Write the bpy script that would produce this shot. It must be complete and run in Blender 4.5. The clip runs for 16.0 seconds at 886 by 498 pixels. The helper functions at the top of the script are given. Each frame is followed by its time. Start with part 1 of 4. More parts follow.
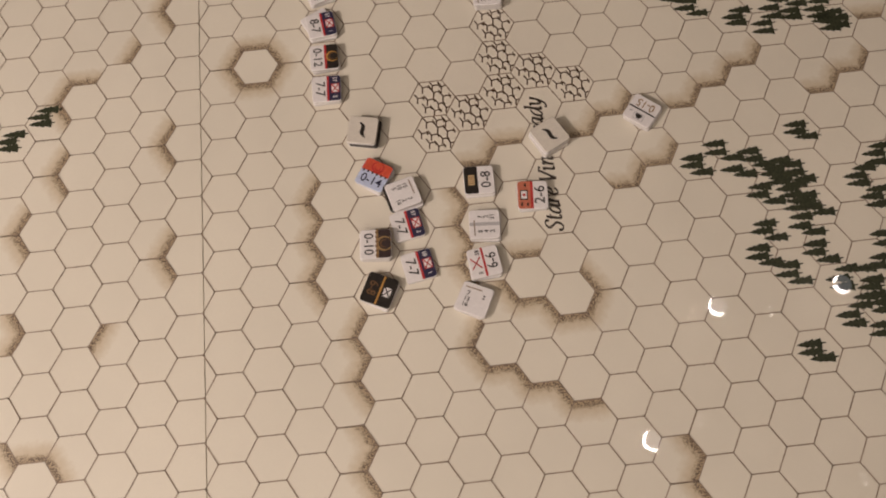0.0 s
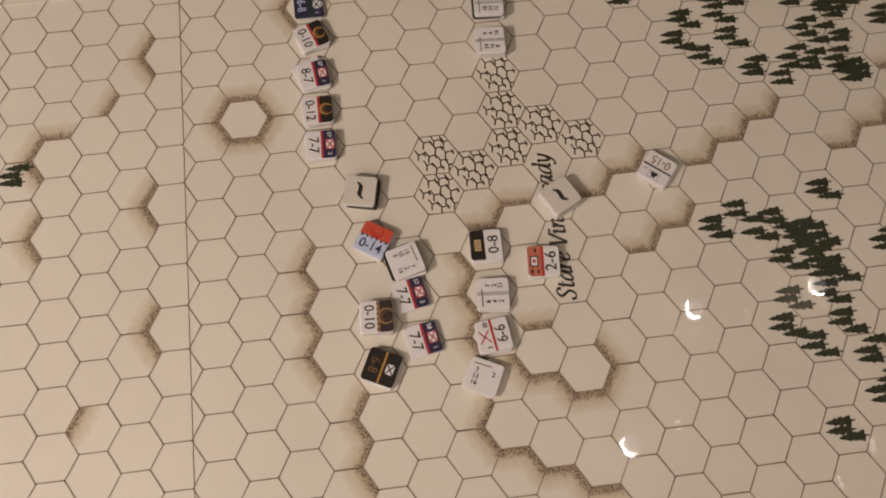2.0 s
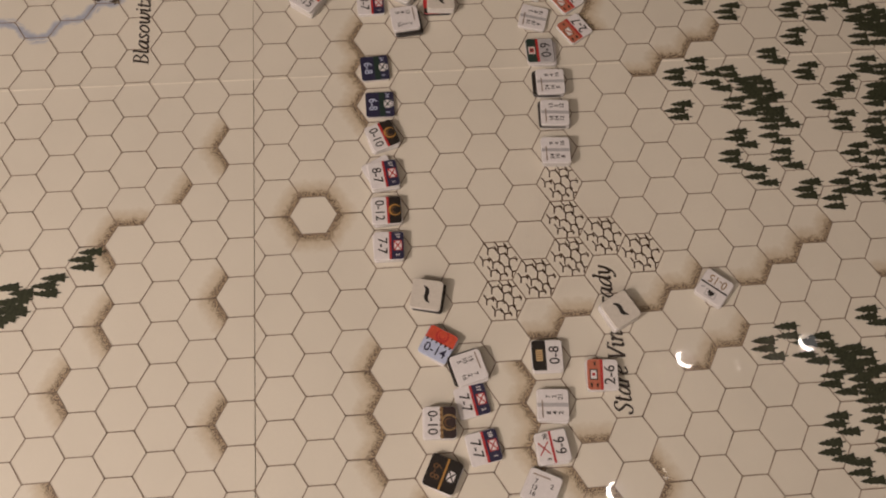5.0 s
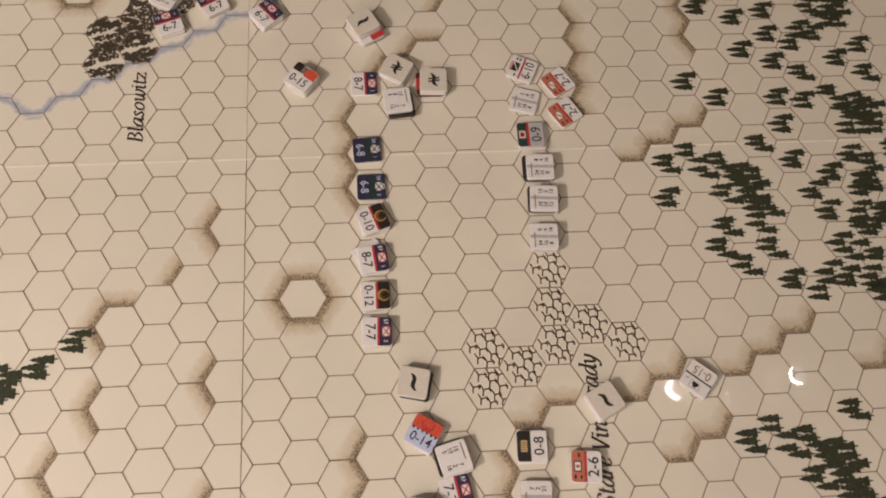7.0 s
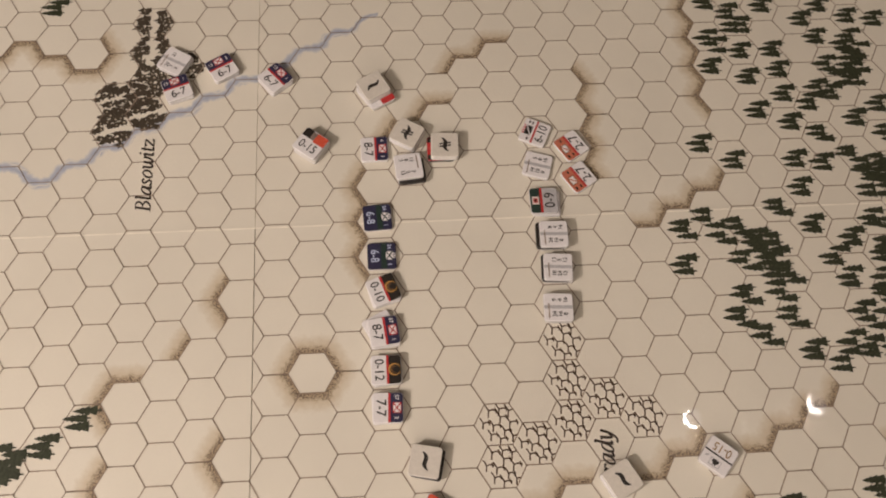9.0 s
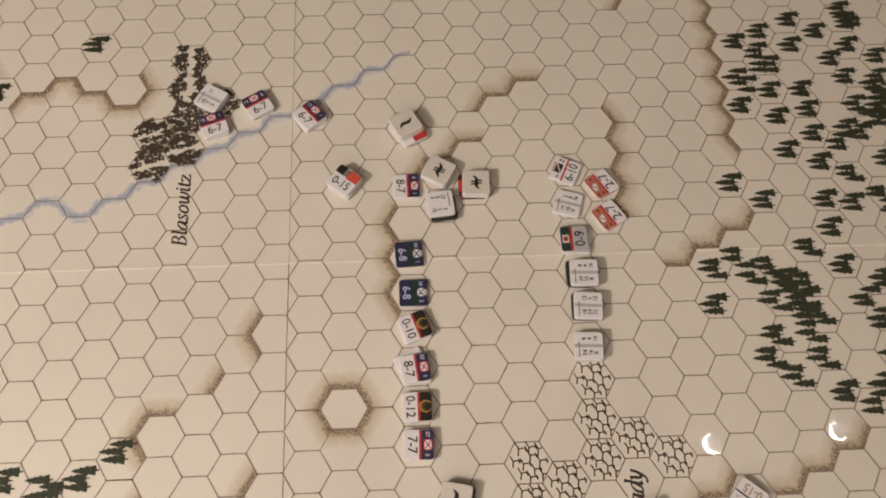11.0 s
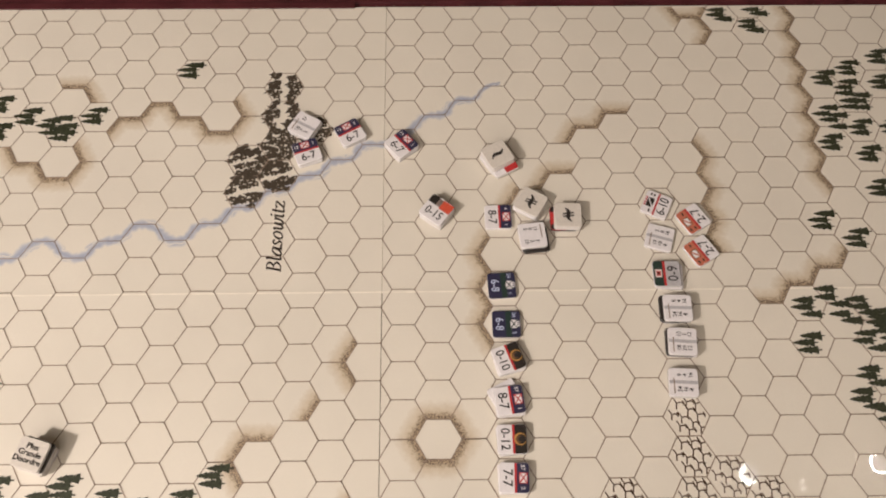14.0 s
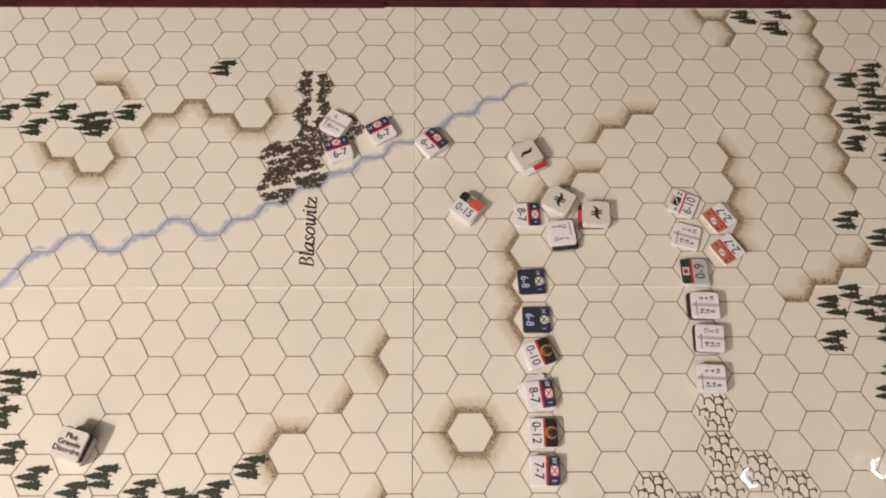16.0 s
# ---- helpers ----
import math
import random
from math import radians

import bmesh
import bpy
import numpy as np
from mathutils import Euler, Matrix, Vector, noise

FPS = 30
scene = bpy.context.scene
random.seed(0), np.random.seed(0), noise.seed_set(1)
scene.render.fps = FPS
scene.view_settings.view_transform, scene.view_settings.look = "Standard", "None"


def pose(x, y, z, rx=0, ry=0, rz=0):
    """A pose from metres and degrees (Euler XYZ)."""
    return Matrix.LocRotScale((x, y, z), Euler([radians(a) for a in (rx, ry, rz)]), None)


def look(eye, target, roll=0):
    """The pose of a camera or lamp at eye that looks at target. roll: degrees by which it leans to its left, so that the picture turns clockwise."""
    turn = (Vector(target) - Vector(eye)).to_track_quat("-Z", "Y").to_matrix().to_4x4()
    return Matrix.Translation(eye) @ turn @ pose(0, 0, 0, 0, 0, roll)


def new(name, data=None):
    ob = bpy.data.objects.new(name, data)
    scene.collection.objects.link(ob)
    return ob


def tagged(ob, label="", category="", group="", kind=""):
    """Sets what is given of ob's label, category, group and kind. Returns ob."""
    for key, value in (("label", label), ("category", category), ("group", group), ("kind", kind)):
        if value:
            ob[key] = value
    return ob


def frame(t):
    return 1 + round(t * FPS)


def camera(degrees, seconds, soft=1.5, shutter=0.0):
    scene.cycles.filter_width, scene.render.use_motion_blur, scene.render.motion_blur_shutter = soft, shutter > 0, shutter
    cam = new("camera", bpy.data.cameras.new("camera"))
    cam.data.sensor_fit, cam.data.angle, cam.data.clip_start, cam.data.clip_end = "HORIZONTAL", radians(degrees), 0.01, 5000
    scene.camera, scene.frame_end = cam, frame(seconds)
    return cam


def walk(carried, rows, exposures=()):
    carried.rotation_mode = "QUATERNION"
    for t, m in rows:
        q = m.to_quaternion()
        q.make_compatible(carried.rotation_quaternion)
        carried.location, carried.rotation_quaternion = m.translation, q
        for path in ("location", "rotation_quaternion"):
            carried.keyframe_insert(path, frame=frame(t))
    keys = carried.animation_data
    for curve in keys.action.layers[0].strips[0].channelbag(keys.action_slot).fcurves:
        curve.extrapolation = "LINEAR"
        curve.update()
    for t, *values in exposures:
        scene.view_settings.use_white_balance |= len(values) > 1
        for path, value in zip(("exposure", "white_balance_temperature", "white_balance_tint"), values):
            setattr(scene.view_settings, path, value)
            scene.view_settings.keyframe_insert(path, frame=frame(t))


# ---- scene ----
# ---------------------------------------------------------------- camera
cam = camera(52.77, 16.0, soft=2.0)
PATH = [
    (0.0, pose(0.0680, -0.2222, 0.3445, 20.11, 1.33, -6.21)),
    (0.5, pose(0.0631, -0.2135, 0.3409, 20.31, 0.25, -6.58)),
    (1.0, pose(0.0586, -0.2019, 0.3345, 20.21, -0.29, -7.00)),
    (1.5, pose(0.0586, -0.1905, 0.3350, 19.60, -0.11, -7.29)),
    (2.0, pose(0.0585, -0.1838, 0.3324, 19.58, -0.34, -7.16)),
    (2.5, pose(0.0619, -0.1806, 0.3332, 19.49, -0.60, -7.34)),
    (3.0, pose(0.0572, -0.1787, 0.3351, 19.41, -1.19, -7.75)),
    (3.5, pose(0.0492, -0.1741, 0.3383, 19.20, -1.38, -7.05)),
    (4.0, pose(0.0409, -0.1641, 0.3450, 19.23, -1.80, -5.99)),
    (4.5, pose(0.0348, -0.1567, 0.3502, 19.90, -2.08, -5.31)),
    (5.0, pose(0.0287, -0.1516, 0.3523, 20.87, -2.38, -4.52)),
    (7.5, pose(0.0336, -0.1170, 0.3681, 21.89, -3.19, -3.73)),
    (8.0, pose(0.0352, -0.1101, 0.3677, 22.15, -2.95, -3.69)),
    (8.5, pose(0.0357, -0.1052, 0.3684, 22.57, -2.64, -3.73)),
    (9.0, pose(0.0343, -0.1008, 0.3681, 22.97, -2.25, -3.61)),
    (11.5, pose(0.0254, -0.0935, 0.3762, 24.46, -1.43, -2.51)),
    (12.0, pose(0.0214, -0.0928, 0.3760, 24.87, -1.49, -2.43)),
    (12.5, pose(0.0161, -0.0920, 0.3755, 24.95, -1.50, -2.18)),
    (13.0, pose(0.0084, -0.0897, 0.3762, 24.86, -1.10, -1.80)),
    (13.5, pose(0.0020, -0.0893, 0.3767, 25.13, -0.70, -1.32)),
    (14.0, pose(-0.0032, -0.0886, 0.3784, 25.23, -0.58, -0.83)),
    (14.5, pose(-0.0068, -0.0896, 0.3767, 25.31, -0.71, -0.45)),
    (15.0, pose(-0.0097, -0.0897, 0.3784, 25.28, -0.92, -0.45)),
    (15.5, pose(-0.0136, -0.0903, 0.3801, 25.21, -0.91, -0.46)),
    (16.0, pose(-0.0184, -0.0936, 0.3825, 25.39, -0.86, -0.48)),
]
EXPOSURES = ((0.0, 0.01, 6520, 15), (2.0, -0.06, 6550, 15), (3.5, -0.10, 6580, 16), (5.0, -0.13, 6580, 16), (7.5, 0.28, 6440, 13),
             (9.0, 0.26, 6400, 13), (11.5, 0.28, 6320, 12), (13.0, 0.44, 6240, 12), (14.5, 0.56, 6150, 12), (16.0, 0.57, 6100, 12))
walk(cam, PATH, EXPOSURES)

# ---------------------------------------------------------------- light
world = bpy.data.worlds.new("room_air")
world.use_nodes = True
world.node_tree.nodes["Background"].inputs[0].default_value = (1.0, 0.86, 0.64, 1)
world.node_tree.nodes["Background"].inputs[1].default_value = 0.25
scene.world = world


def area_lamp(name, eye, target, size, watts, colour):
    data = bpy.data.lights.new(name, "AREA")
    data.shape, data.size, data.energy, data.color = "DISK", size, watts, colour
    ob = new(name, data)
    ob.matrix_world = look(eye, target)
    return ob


area_lamp("room_light", (-0.60, -0.38, 0.64), (0.0, 0.0, 0), 0.08, 5.0, (1.0, 0.875, 0.76))
# Added broad fill, no known fixture; it lightens the shadows from behind the camera
area_lamp("added_fill_light", (-0.44, -0.90, 0.84), (-0.08, -0.16, 0), 1.6, 9.9, (1.0, 0.87, 0.725))

# ---------------------------------------------------------------- sizes
S = 0.0102                 # side of a map hex
K = S * math.sqrt(3) / 2 * 0.978   # half the height of a map hex


def hex_at(u, k):
    """Centre of the hex in column u, half-row k."""
    return Vector((1.5 * S * u, K * k))


def corner(u, k, i):
    """Corner i of that hex, 0 at +x, going round to the left."""
    a = math.radians(60 * i)
    return hex_at(u, k) + Vector((S * math.cos(a), S * math.sin(a)))


# ---------------------------------------------------------------- materials
def node_material(name, rough=0.5, coat=0.0):
    m = bpy.data.materials.new(name)
    m.use_nodes = True
    b = m.node_tree.nodes["Principled BSDF"]
    b.inputs["Roughness"].default_value = rough
    b.inputs["Coat Weight"].default_value = coat
    b.inputs["Coat Roughness"].default_value = 0.012
    return m, m.node_tree, b


def noise_node(nt, scale, detail=3.0, rough=0.55):
    tc = nt.nodes.new("ShaderNodeNewGeometry")
    n = nt.nodes.new("ShaderNodeTexNoise")
    n.inputs["Scale"].default_value = scale
    n.inputs["Detail"].default_value = detail
    n.inputs["Roughness"].default_value = rough
    nt.links.new(tc.outputs["Position"], n.inputs["Vector"])
    return n


def mixed(nt, fac, a, b):
    """A colour mix; a and b are colours or sockets."""
    mx = nt.nodes.new("ShaderNodeMix")
    mx.data_type = "RGBA"
    for i, v in ((6, a), (7, b)):
        if isinstance(v, tuple):
            mx.inputs[i].default_value = (*v, 1)
        else:
            nt.links.new(v, mx.inputs[i])
    if isinstance(fac, float):
        mx.inputs[0].default_value = fac
    else:
        nt.links.new(fac, mx.inputs[0])
    return mx.outputs[2]


def ramp(nt, fac, lo, hi, a=0.0, b=1.0):
    r = nt.nodes.new("ShaderNodeMapRange")
    nt.links.new(fac, r.inputs[0])
    for i, v in enumerate((lo, hi, a, b), 1):
        r.inputs[i].default_value = v
    return r.outputs[0]


PAPER = (0.745, 0.685, 0.586)
COAT = 0.6


def paper_colour(nt):
    big = noise_node(nt, 14, 3)
    fine = noise_node(nt, 900, 2)
    c = mixed(nt, ramp(nt, big.outputs[0], 0.35, 0.65), PAPER, tuple(v * 0.93 for v in PAPER))
    return mixed(nt, ramp(nt, fine.outputs[0], 0.3, 0.7, 0.0, 0.35), c, tuple(v * 0.93 for v in PAPER))


def print_material(name, colour, spread=0.25, rough=0.45, coat=COAT, scale=600):
    m, nt, b = node_material(name, rough, coat)
    n = noise_node(nt, scale, 3)
    dark = tuple(v * (1 - spread) for v in colour)
    lite = tuple(min(1, v * (1 + spread)) for v in colour)
    nt.links.new(mixed(nt, ramp(nt, n.outputs[0], 0.3, 0.7), dark, lite), b.inputs["Base Color"])
    return m


m_paper, nt, b = node_material("laminated_paper", 0.42, COAT)
nt.links.new(paper_colour(nt), b.inputs["Base Color"])
m_line = print_material("grid_ink", (0.275, 0.205, 0.155), 0.3, scale=250)
m_maroon = print_material("maroon_table_paint", (0.075, 0.018, 0.022), 0.3, 0.25, 0.3, 60)
m_wall = print_material("room_wall_paint", (0.62, 0.55, 0.45), 0.05, 0.7, 0.0, 8)


def hill_material():
    """Tan wash with dark stipple that thins out with the distance from the hexside."""
    m, nt, b = node_material("hill_wash", 0.45, COAT)
    at = nt.nodes.new("ShaderNodeAttribute")
    at.attribute_name = "away"
    d = at.outputs["Fac"]
    wob = noise_node(nt, 420, 3)
    grain = noise_node(nt, 1600, 1.5)
    add = nt.nodes.new("ShaderNodeMath")
    add.operation = "MULTIPLY_ADD"
    nt.links.new(wob.outputs[0], add.inputs[0])
    add.inputs[1].default_value = 0.5
    nt.links.new(d, add.inputs[2])
    wash = ramp(nt, add.outputs[0], 0.38, 1.32, 0.84, 0.0)
    tan = mixed(nt, wash, paper_colour(nt), (0.46, 0.335, 0.19))
    near = ramp(nt, add.outputs[0], 0.44, 0.72, 0.92, 0.0)
    specks = ramp(nt, grain.outputs[0], 0.46, 0.55, 0.16, 1.0)
    dots = nt.nodes.new("ShaderNodeMath")
    dots.operation = "MULTIPLY"
    nt.links.new(near, dots.inputs[0])
    nt.links.new(specks, dots.inputs[1])
    nt.links.new(mixed(nt, dots.outputs[0], tan, (0.080, 0.052, 0.042)), b.inputs["Base Color"])
    return m


def river_material():
    m, nt, b = node_material("river_wash", 0.45, COAT)
    at = nt.nodes.new("ShaderNodeAttribute")
    at.attribute_name = "away"
    n = noise_node(nt, 300, 3)
    add = nt.nodes.new("ShaderNodeMath")
    add.operation = "MULTIPLY_ADD"
    nt.links.new(n.outputs[0], add.inputs[0])
    add.inputs[1].default_value = 0.5
    nt.links.new(at.outputs["Fac"], add.inputs[2])
    wash = ramp(nt, add.outputs[0], 0.45, 1.2, 0.8, 0.0)
    c = mixed(nt, wash, paper_colour(nt), (0.43, 0.46, 0.55))
    core = ramp(nt, add.outputs[0], 0.25, 0.75, 0.55, 0.0)
    nt.links.new(mixed(nt, core, c, (0.25, 0.29, 0.41)), b.inputs["Base Color"])
    return m


m_hill, m_river = hill_material(), river_material()
m_tree = print_material("dark_green_ink", (0.032, 0.037, 0.020), 0.5, scale=900)
m_vine = print_material("dark_brown_ink", (0.115, 0.070, 0.047), 0.3)
m_house = print_material("umber_ink", (0.055, 0.042, 0.03), 0.5, scale=1500)
m_gable = print_material("pale_umber_ink", (0.42, 0.36, 0.28), 0.4, scale=1500)
m_black = print_material("black_ink", (0.045, 0.035, 0.03), 0.3)
CARD_COAT = 0.25
m_white = print_material("white_card", (0.74, 0.70, 0.70), 0.04, 0.4, CARD_COAT)
m_cream = print_material("cream_card", (0.63, 0.575, 0.51), 0.05, 0.45, CARD_COAT)
m_core = print_material("card_core", (0.60, 0.57, 0.55), 0.12, 0.8, 0.0, 1500)
m_dark_core = print_material("dark_card_core", (0.035, 0.03, 0.03), 0.3, 0.6, 0.0, 1500)
m_navy = print_material("navy_ink", (0.028, 0.026, 0.062), 0.15, 0.4, CARD_COAT)
m_red = print_material("red_ink", (0.46, 0.035, 0.035), 0.12, 0.4, CARD_COAT)
m_scarlet = print_material("scarlet_ink", (0.58, 0.085, 0.045), 0.12, 0.4, CARD_COAT)
m_orange = print_material("vermilion_ink", (0.50, 0.155, 0.095), 0.12, 0.4, CARD_COAT)
m_dkblack = print_material("black_print", (0.022, 0.018, 0.016), 0.2, 0.35, CARD_COAT)
m_gold = print_material("gold_ink", (0.42, 0.22, 0.06), 0.2, 0.4, CARD_COAT)
m_pale_gold = print_material("pale_gold_ink", (0.60, 0.42, 0.22), 0.1, 0.4, CARD_COAT)
m_ochre = print_material("ochre_ink", (0.30, 0.19, 0.085), 0.2, 0.4, CARD_COAT)
m_umber = print_material("dark_umber_ink", (0.04, 0.026, 0.026), 0.2, 0.4, CARD_COAT)
m_bronze = print_material("bronze_ink", (0.16, 0.085, 0.04), 0.25, 0.4, CARD_COAT)
m_green = print_material("green_ink", (0.020, 0.040, 0.032), 0.2, 0.4, CARD_COAT)
m_grey = print_material("grey_ink", (0.44, 0.42, 0.43), 0.08, 0.4, CARD_COAT)
m_shade = print_material("brown_grey_ink", (0.20, 0.15, 0.13), 0.3, 0.4, CARD_COAT)
m_sky = print_material("pale_blue_ink", (0.50, 0.55, 0.72), 0.06, 0.4, CARD_COAT)
m_pink = print_material("pale_pink_ink", (0.68, 0.56, 0.52), 0.06, 0.4, CARD_COAT)


def glow_material(name, colour, strength):
    m = bpy.data.materials.new(name)
    m.use_nodes = True
    b = m.node_tree.nodes["Principled BSDF"]
    b.inputs["Emission Color"].default_value = (*colour, 1)
    b.inputs["Emission Strength"].default_value = strength
    return m


m_glow = glow_material("lamp_glow", (1.0, 0.93, 0.82), 120)
m_dim = glow_material("dim_glow", (1.0, 0.9, 0.75), 8)
m_baffle_glow = glow_material("baffle_emission", (0.95, 0.95, 1.0), 2.5)
m_trim = print_material("dark_lamp_trim", (0.05, 0.045, 0.04), 0.2, 0.5, 0.0, 80)


# ---------------------------------------------------------------- mesh helpers
def mesh_of(name, verts, faces, material, smooth=False):
    me = bpy.data.meshes.new(name)
    me.from_pydata([tuple(v) for v in verts], [], faces)
    me.materials.append(material)
    return me


def part(name, me, parent=None, label=""):
    ob = new(name, me)
    ob.parent = parent
    return tagged(ob, label)


def box_mesh(name, lo, hi, material, bevel=0.0):
    bm = bmesh.new()
    bmesh.ops.create_cube(bm, size=1)
    for v in bm.verts:
        v.co = Vector([lo[i] + (v.co[i] + 0.5) * (hi[i] - lo[i]) for i in range(3)])
    if bevel:
        bmesh.ops.bevel(bm, geom=bm.edges[:], offset=bevel, segments=2, affect="EDGES", profile=0.7)
    me = bpy.data.meshes.new(name)
    bm.to_mesh(me)
    bm.free()
    me.materials.append(material)
    return me


def strips(segments, width, z):
    """Flat strips of one width along segments (a, b)."""
    verts, faces = [], []
    for a, b in segments:
        d = (b - a).normalized()
        n = Vector((-d.y, d.x)) * width / 2
        e = d * width * 0.3
        i = len(verts)
        for p in (a - e - n, b + e - n, b + e + n, a - e + n):
            verts.append((p.x, p.y, z))
        faces.append((i, i + 1, i + 2, i + 3))
    return verts, faces


# ---------------------------------------------------------------- room and table
floor = part("floor", box_mesh("floor", (-2.5, -2.5, -0.80), (2.5, 2.5, -0.75), m_wall))
tagged(floor, "plain warm floor far below the table", "floor", kind="structure")
for i in range(4):
    w = part("wall_" + "north west south east".split()[i], box_mesh("wall", (-2.5, 2.5, -0.8), (2.5, 2.6, 1.8), m_wall))
    w.matrix_world = Matrix.Rotation(math.radians(90 * i), 4, "Z")
    tagged(w, "plain warm-white room wall", "wall", kind="structure")
ceil = part("ceiling", box_mesh("ceiling", (-2.5, -2.5, 1.8), (2.5, 2.5, 1.9), m_wall))
tagged(ceil, "plain warm-white ceiling", "ceiling", kind="structure")


def disc(name, radius, z0, z1, material, n=40):
    bm = bmesh.new()
    bmesh.ops.create_cone(bm, cap_ends=True, segments=n, radius1=radius, radius2=radius, depth=z1 - z0,
                          matrix=Matrix.Translation((0, 0, (z0 + z1) / 2)))
    me = bpy.data.meshes.new(name)
    bm.to_mesh(me)
    bm.free()
    me.materials.append(material)
    return me


def ring_mesh(name, r0, r1, z0, z1, material, n=40):
    verts, faces = [], []
    for i in range(n):
        c, s_ = math.cos(2 * math.pi * i / n), math.sin(2 * math.pi * i / n)
        verts += [(r0 * c, r0 * s_, z0), (r1 * c, r1 * s_, z0), (r1 * c, r1 * s_, z1), (r0 * c, r0 * s_, z1)]
        j = (i + 1) % n
        for e in range(4):
            f = (e + 1) % 4
            faces.append((4 * i + e, 4 * j + e, 4 * j + f, 4 * i + f))
    return mesh_of(name, verts, faces, material)


def downlight(x, y):
    """A ceiling spot; an added offset baffle leaves a crescent of its lamp open."""
    lamp = new("ceiling_spot")
    part("trim_ring", ring_mesh("trim_ring", 0.0232, 0.033, 0.0, 0.03, m_trim), lamp, "dark metal trim ring")
    part("lamp_face", disc("lamp_face", 0.0225, 0.004, 0.010, m_glow), lamp, "glowing lamp face")
    # baffle emits weakly in place of the lamp light that falls on it
    cap = part("baffle", disc("baffle", 0.0205, 0.0020, 0.0035, m_baffle_glow), lamp, "dimly lit frosted baffle")
    cap.location = (0.0070, 0.0030, 0)
    part("stem", disc("stem", 0.012, 0.010, 0.10, m_trim), lamp)
    lamp.location = (x, y, 1.70)
    return tagged(lamp, "small round ceiling spot with a bright crescent opening", "ceiling lamp", "ceiling spots")


def pilot_light(x, y):
    """A small assumed ceiling fitting with two dim bulbs."""
    fit_ = new("ceiling_bulbs")
    part("base_plate", disc("base_plate", 0.016, 0.012, 0.10, m_trim, 24), fit_)
    for dy in (-0.009, 0.009):
        bulb = part("bulb", disc("bulb", 0.0045, 0.0, 0.012, m_dim, 16), fit_, "dim glowing bulb")
        bulb.location = (0, dy, 0)
    fit_.location = (x, y, 1.70)
    return tagged(fit_, "small ceiling fitting with two dim bulbs", "ceiling lamp", "ceiling bulbs")


# the last four are added stand-ins for faint sparkles of unknown source in the gloss
for x, y in ((0.854, 0.284), (0.638, 0.048), (1.064, -0.049), (0.969, -0.119), (1.078, -0.148)):
    pilot_light(x, y)
for x, y in ((0.731, 0.309), (0.519, 0.015), (1.036, 0.328)):
    downlight(x, y)

# ---------------------------------------------------------------- table and map sheets
SEAM_X, FOLD_Y = -2.45 * S, 6.67 * S
MAP_X0, MAP_X1, MAP_Y0, MAP_Y1 = -0.34, 0.44, -0.40, 22.88 * S


def lie(x, y):
    """Height of the paper: a low ridge where the sheet was folded."""
    return 0.00018 * math.exp(-abs(y - FOLD_Y) / 0.0025)


def flat(points, z):
    return [(p[0], p[1], lie(p[0], p[1]) + z) for p in points]


board = new("map_sheet")
tagged(board, "cream printed hex map with brown hills, laminated and folded flat", "game map", kind="structure")


def panel_mesh(x0, x1, y0, y1):
    ys = sorted({y0, y0 + 0.0002, y1, y1 - 0.0002} | {FOLD_Y + o for o in
                (-0.02, -0.012, -0.008, -0.005, -0.003, -0.0015, -0.0005, 0, 0.0005, 0.0015, 0.003, 0.005, 0.008, 0.012, 0.02)
                if y0 < FOLD_Y + o < y1})
    xs = (x0, x0 + 0.00015, x1 - 0.00015, x1)
    verts, faces = [], []
    for y in ys:
        for i, x in enumerate(xs):
            edge = i in (0, 3)
            verts.append((x, y, lie(x, y) - (0.0003 if edge else 0)))
    n = len(xs)
    for r in range(len(ys) - 1):
        for c in range(n - 1):
            q = r * n + c
            faces.append((q, q + 1, q + n + 1, q + n))
    for loop in ([r * n for r in range(len(ys))][::-1], [r * n + n - 1 for r in range(len(ys))],
                 list(range(n)), list(range((len(ys) - 1) * n, len(ys) * n))[::-1]):
        for p, q in zip(loop, loop[1:]):
            i = len(verts)
            verts += [(verts[p][0], verts[p][1], -0.0012), (verts[q][0], verts[q][1], -0.0012)]
            faces.append((p, i, i + 1, q))
    return mesh_of("sheet", verts, faces, m_paper)


for gap, y0, y1 in ((0.00011, MAP_Y0, FOLD_Y), (0.00003, FOLD_Y, MAP_Y1)):
    part("sheet", panel_mesh(MAP_X0, SEAM_X - gap, y0, y1), board)
    part("sheet", panel_mesh(SEAM_X + gap, MAP_X1, y0, y1), board)

# light caught by the fold ridge, painted as a slightly paler strip
m_fold_light = print_material("fold_light", tuple(min(1, v * 1.12) for v in PAPER), 0.08, 0.5, COAT * 0.5, 120)
crease = [(Vector((MAP_X0 + 0.006 * i, FOLD_Y)), Vector((MAP_X0 + 0.006 * (i + 1), FOLD_Y))) for i in range(130)]
part("fold_crease", mesh_of("fold_crease", *(lambda v, f: (flat([(p[0], p[1]) for p in v], 0.00003), f))(*strips(crease, 0.0007, 0)), m_fold_light), board,
     "pale rubbed crease across the sheet")

table = new("table")
tagged(table, "dark maroon painted wooden table under the map", "table")
part("table_top", box_mesh("table_top", (-0.75, -0.85, -0.032), (0.85, 26.0 * S, -0.0014), m_maroon, 0.0012), table)
part("edge_bead", box_mesh("edge_bead", (-0.75, 23.26 * S, -0.0016), (0.85, 23.36 * S, -0.0006), m_maroon, 0.0003), table,
     "thin raised bead along the table edge")
leg_mesh = box_mesh("leg", (-0.03, -0.03, -0.75), (0.03, 0.03, -0.03), m_maroon, 0.004)
for x in (-0.66, 0.76):
    for y in (-0.76, 0.14):
        part("leg", leg_mesh, table).location = (x, y, 0)
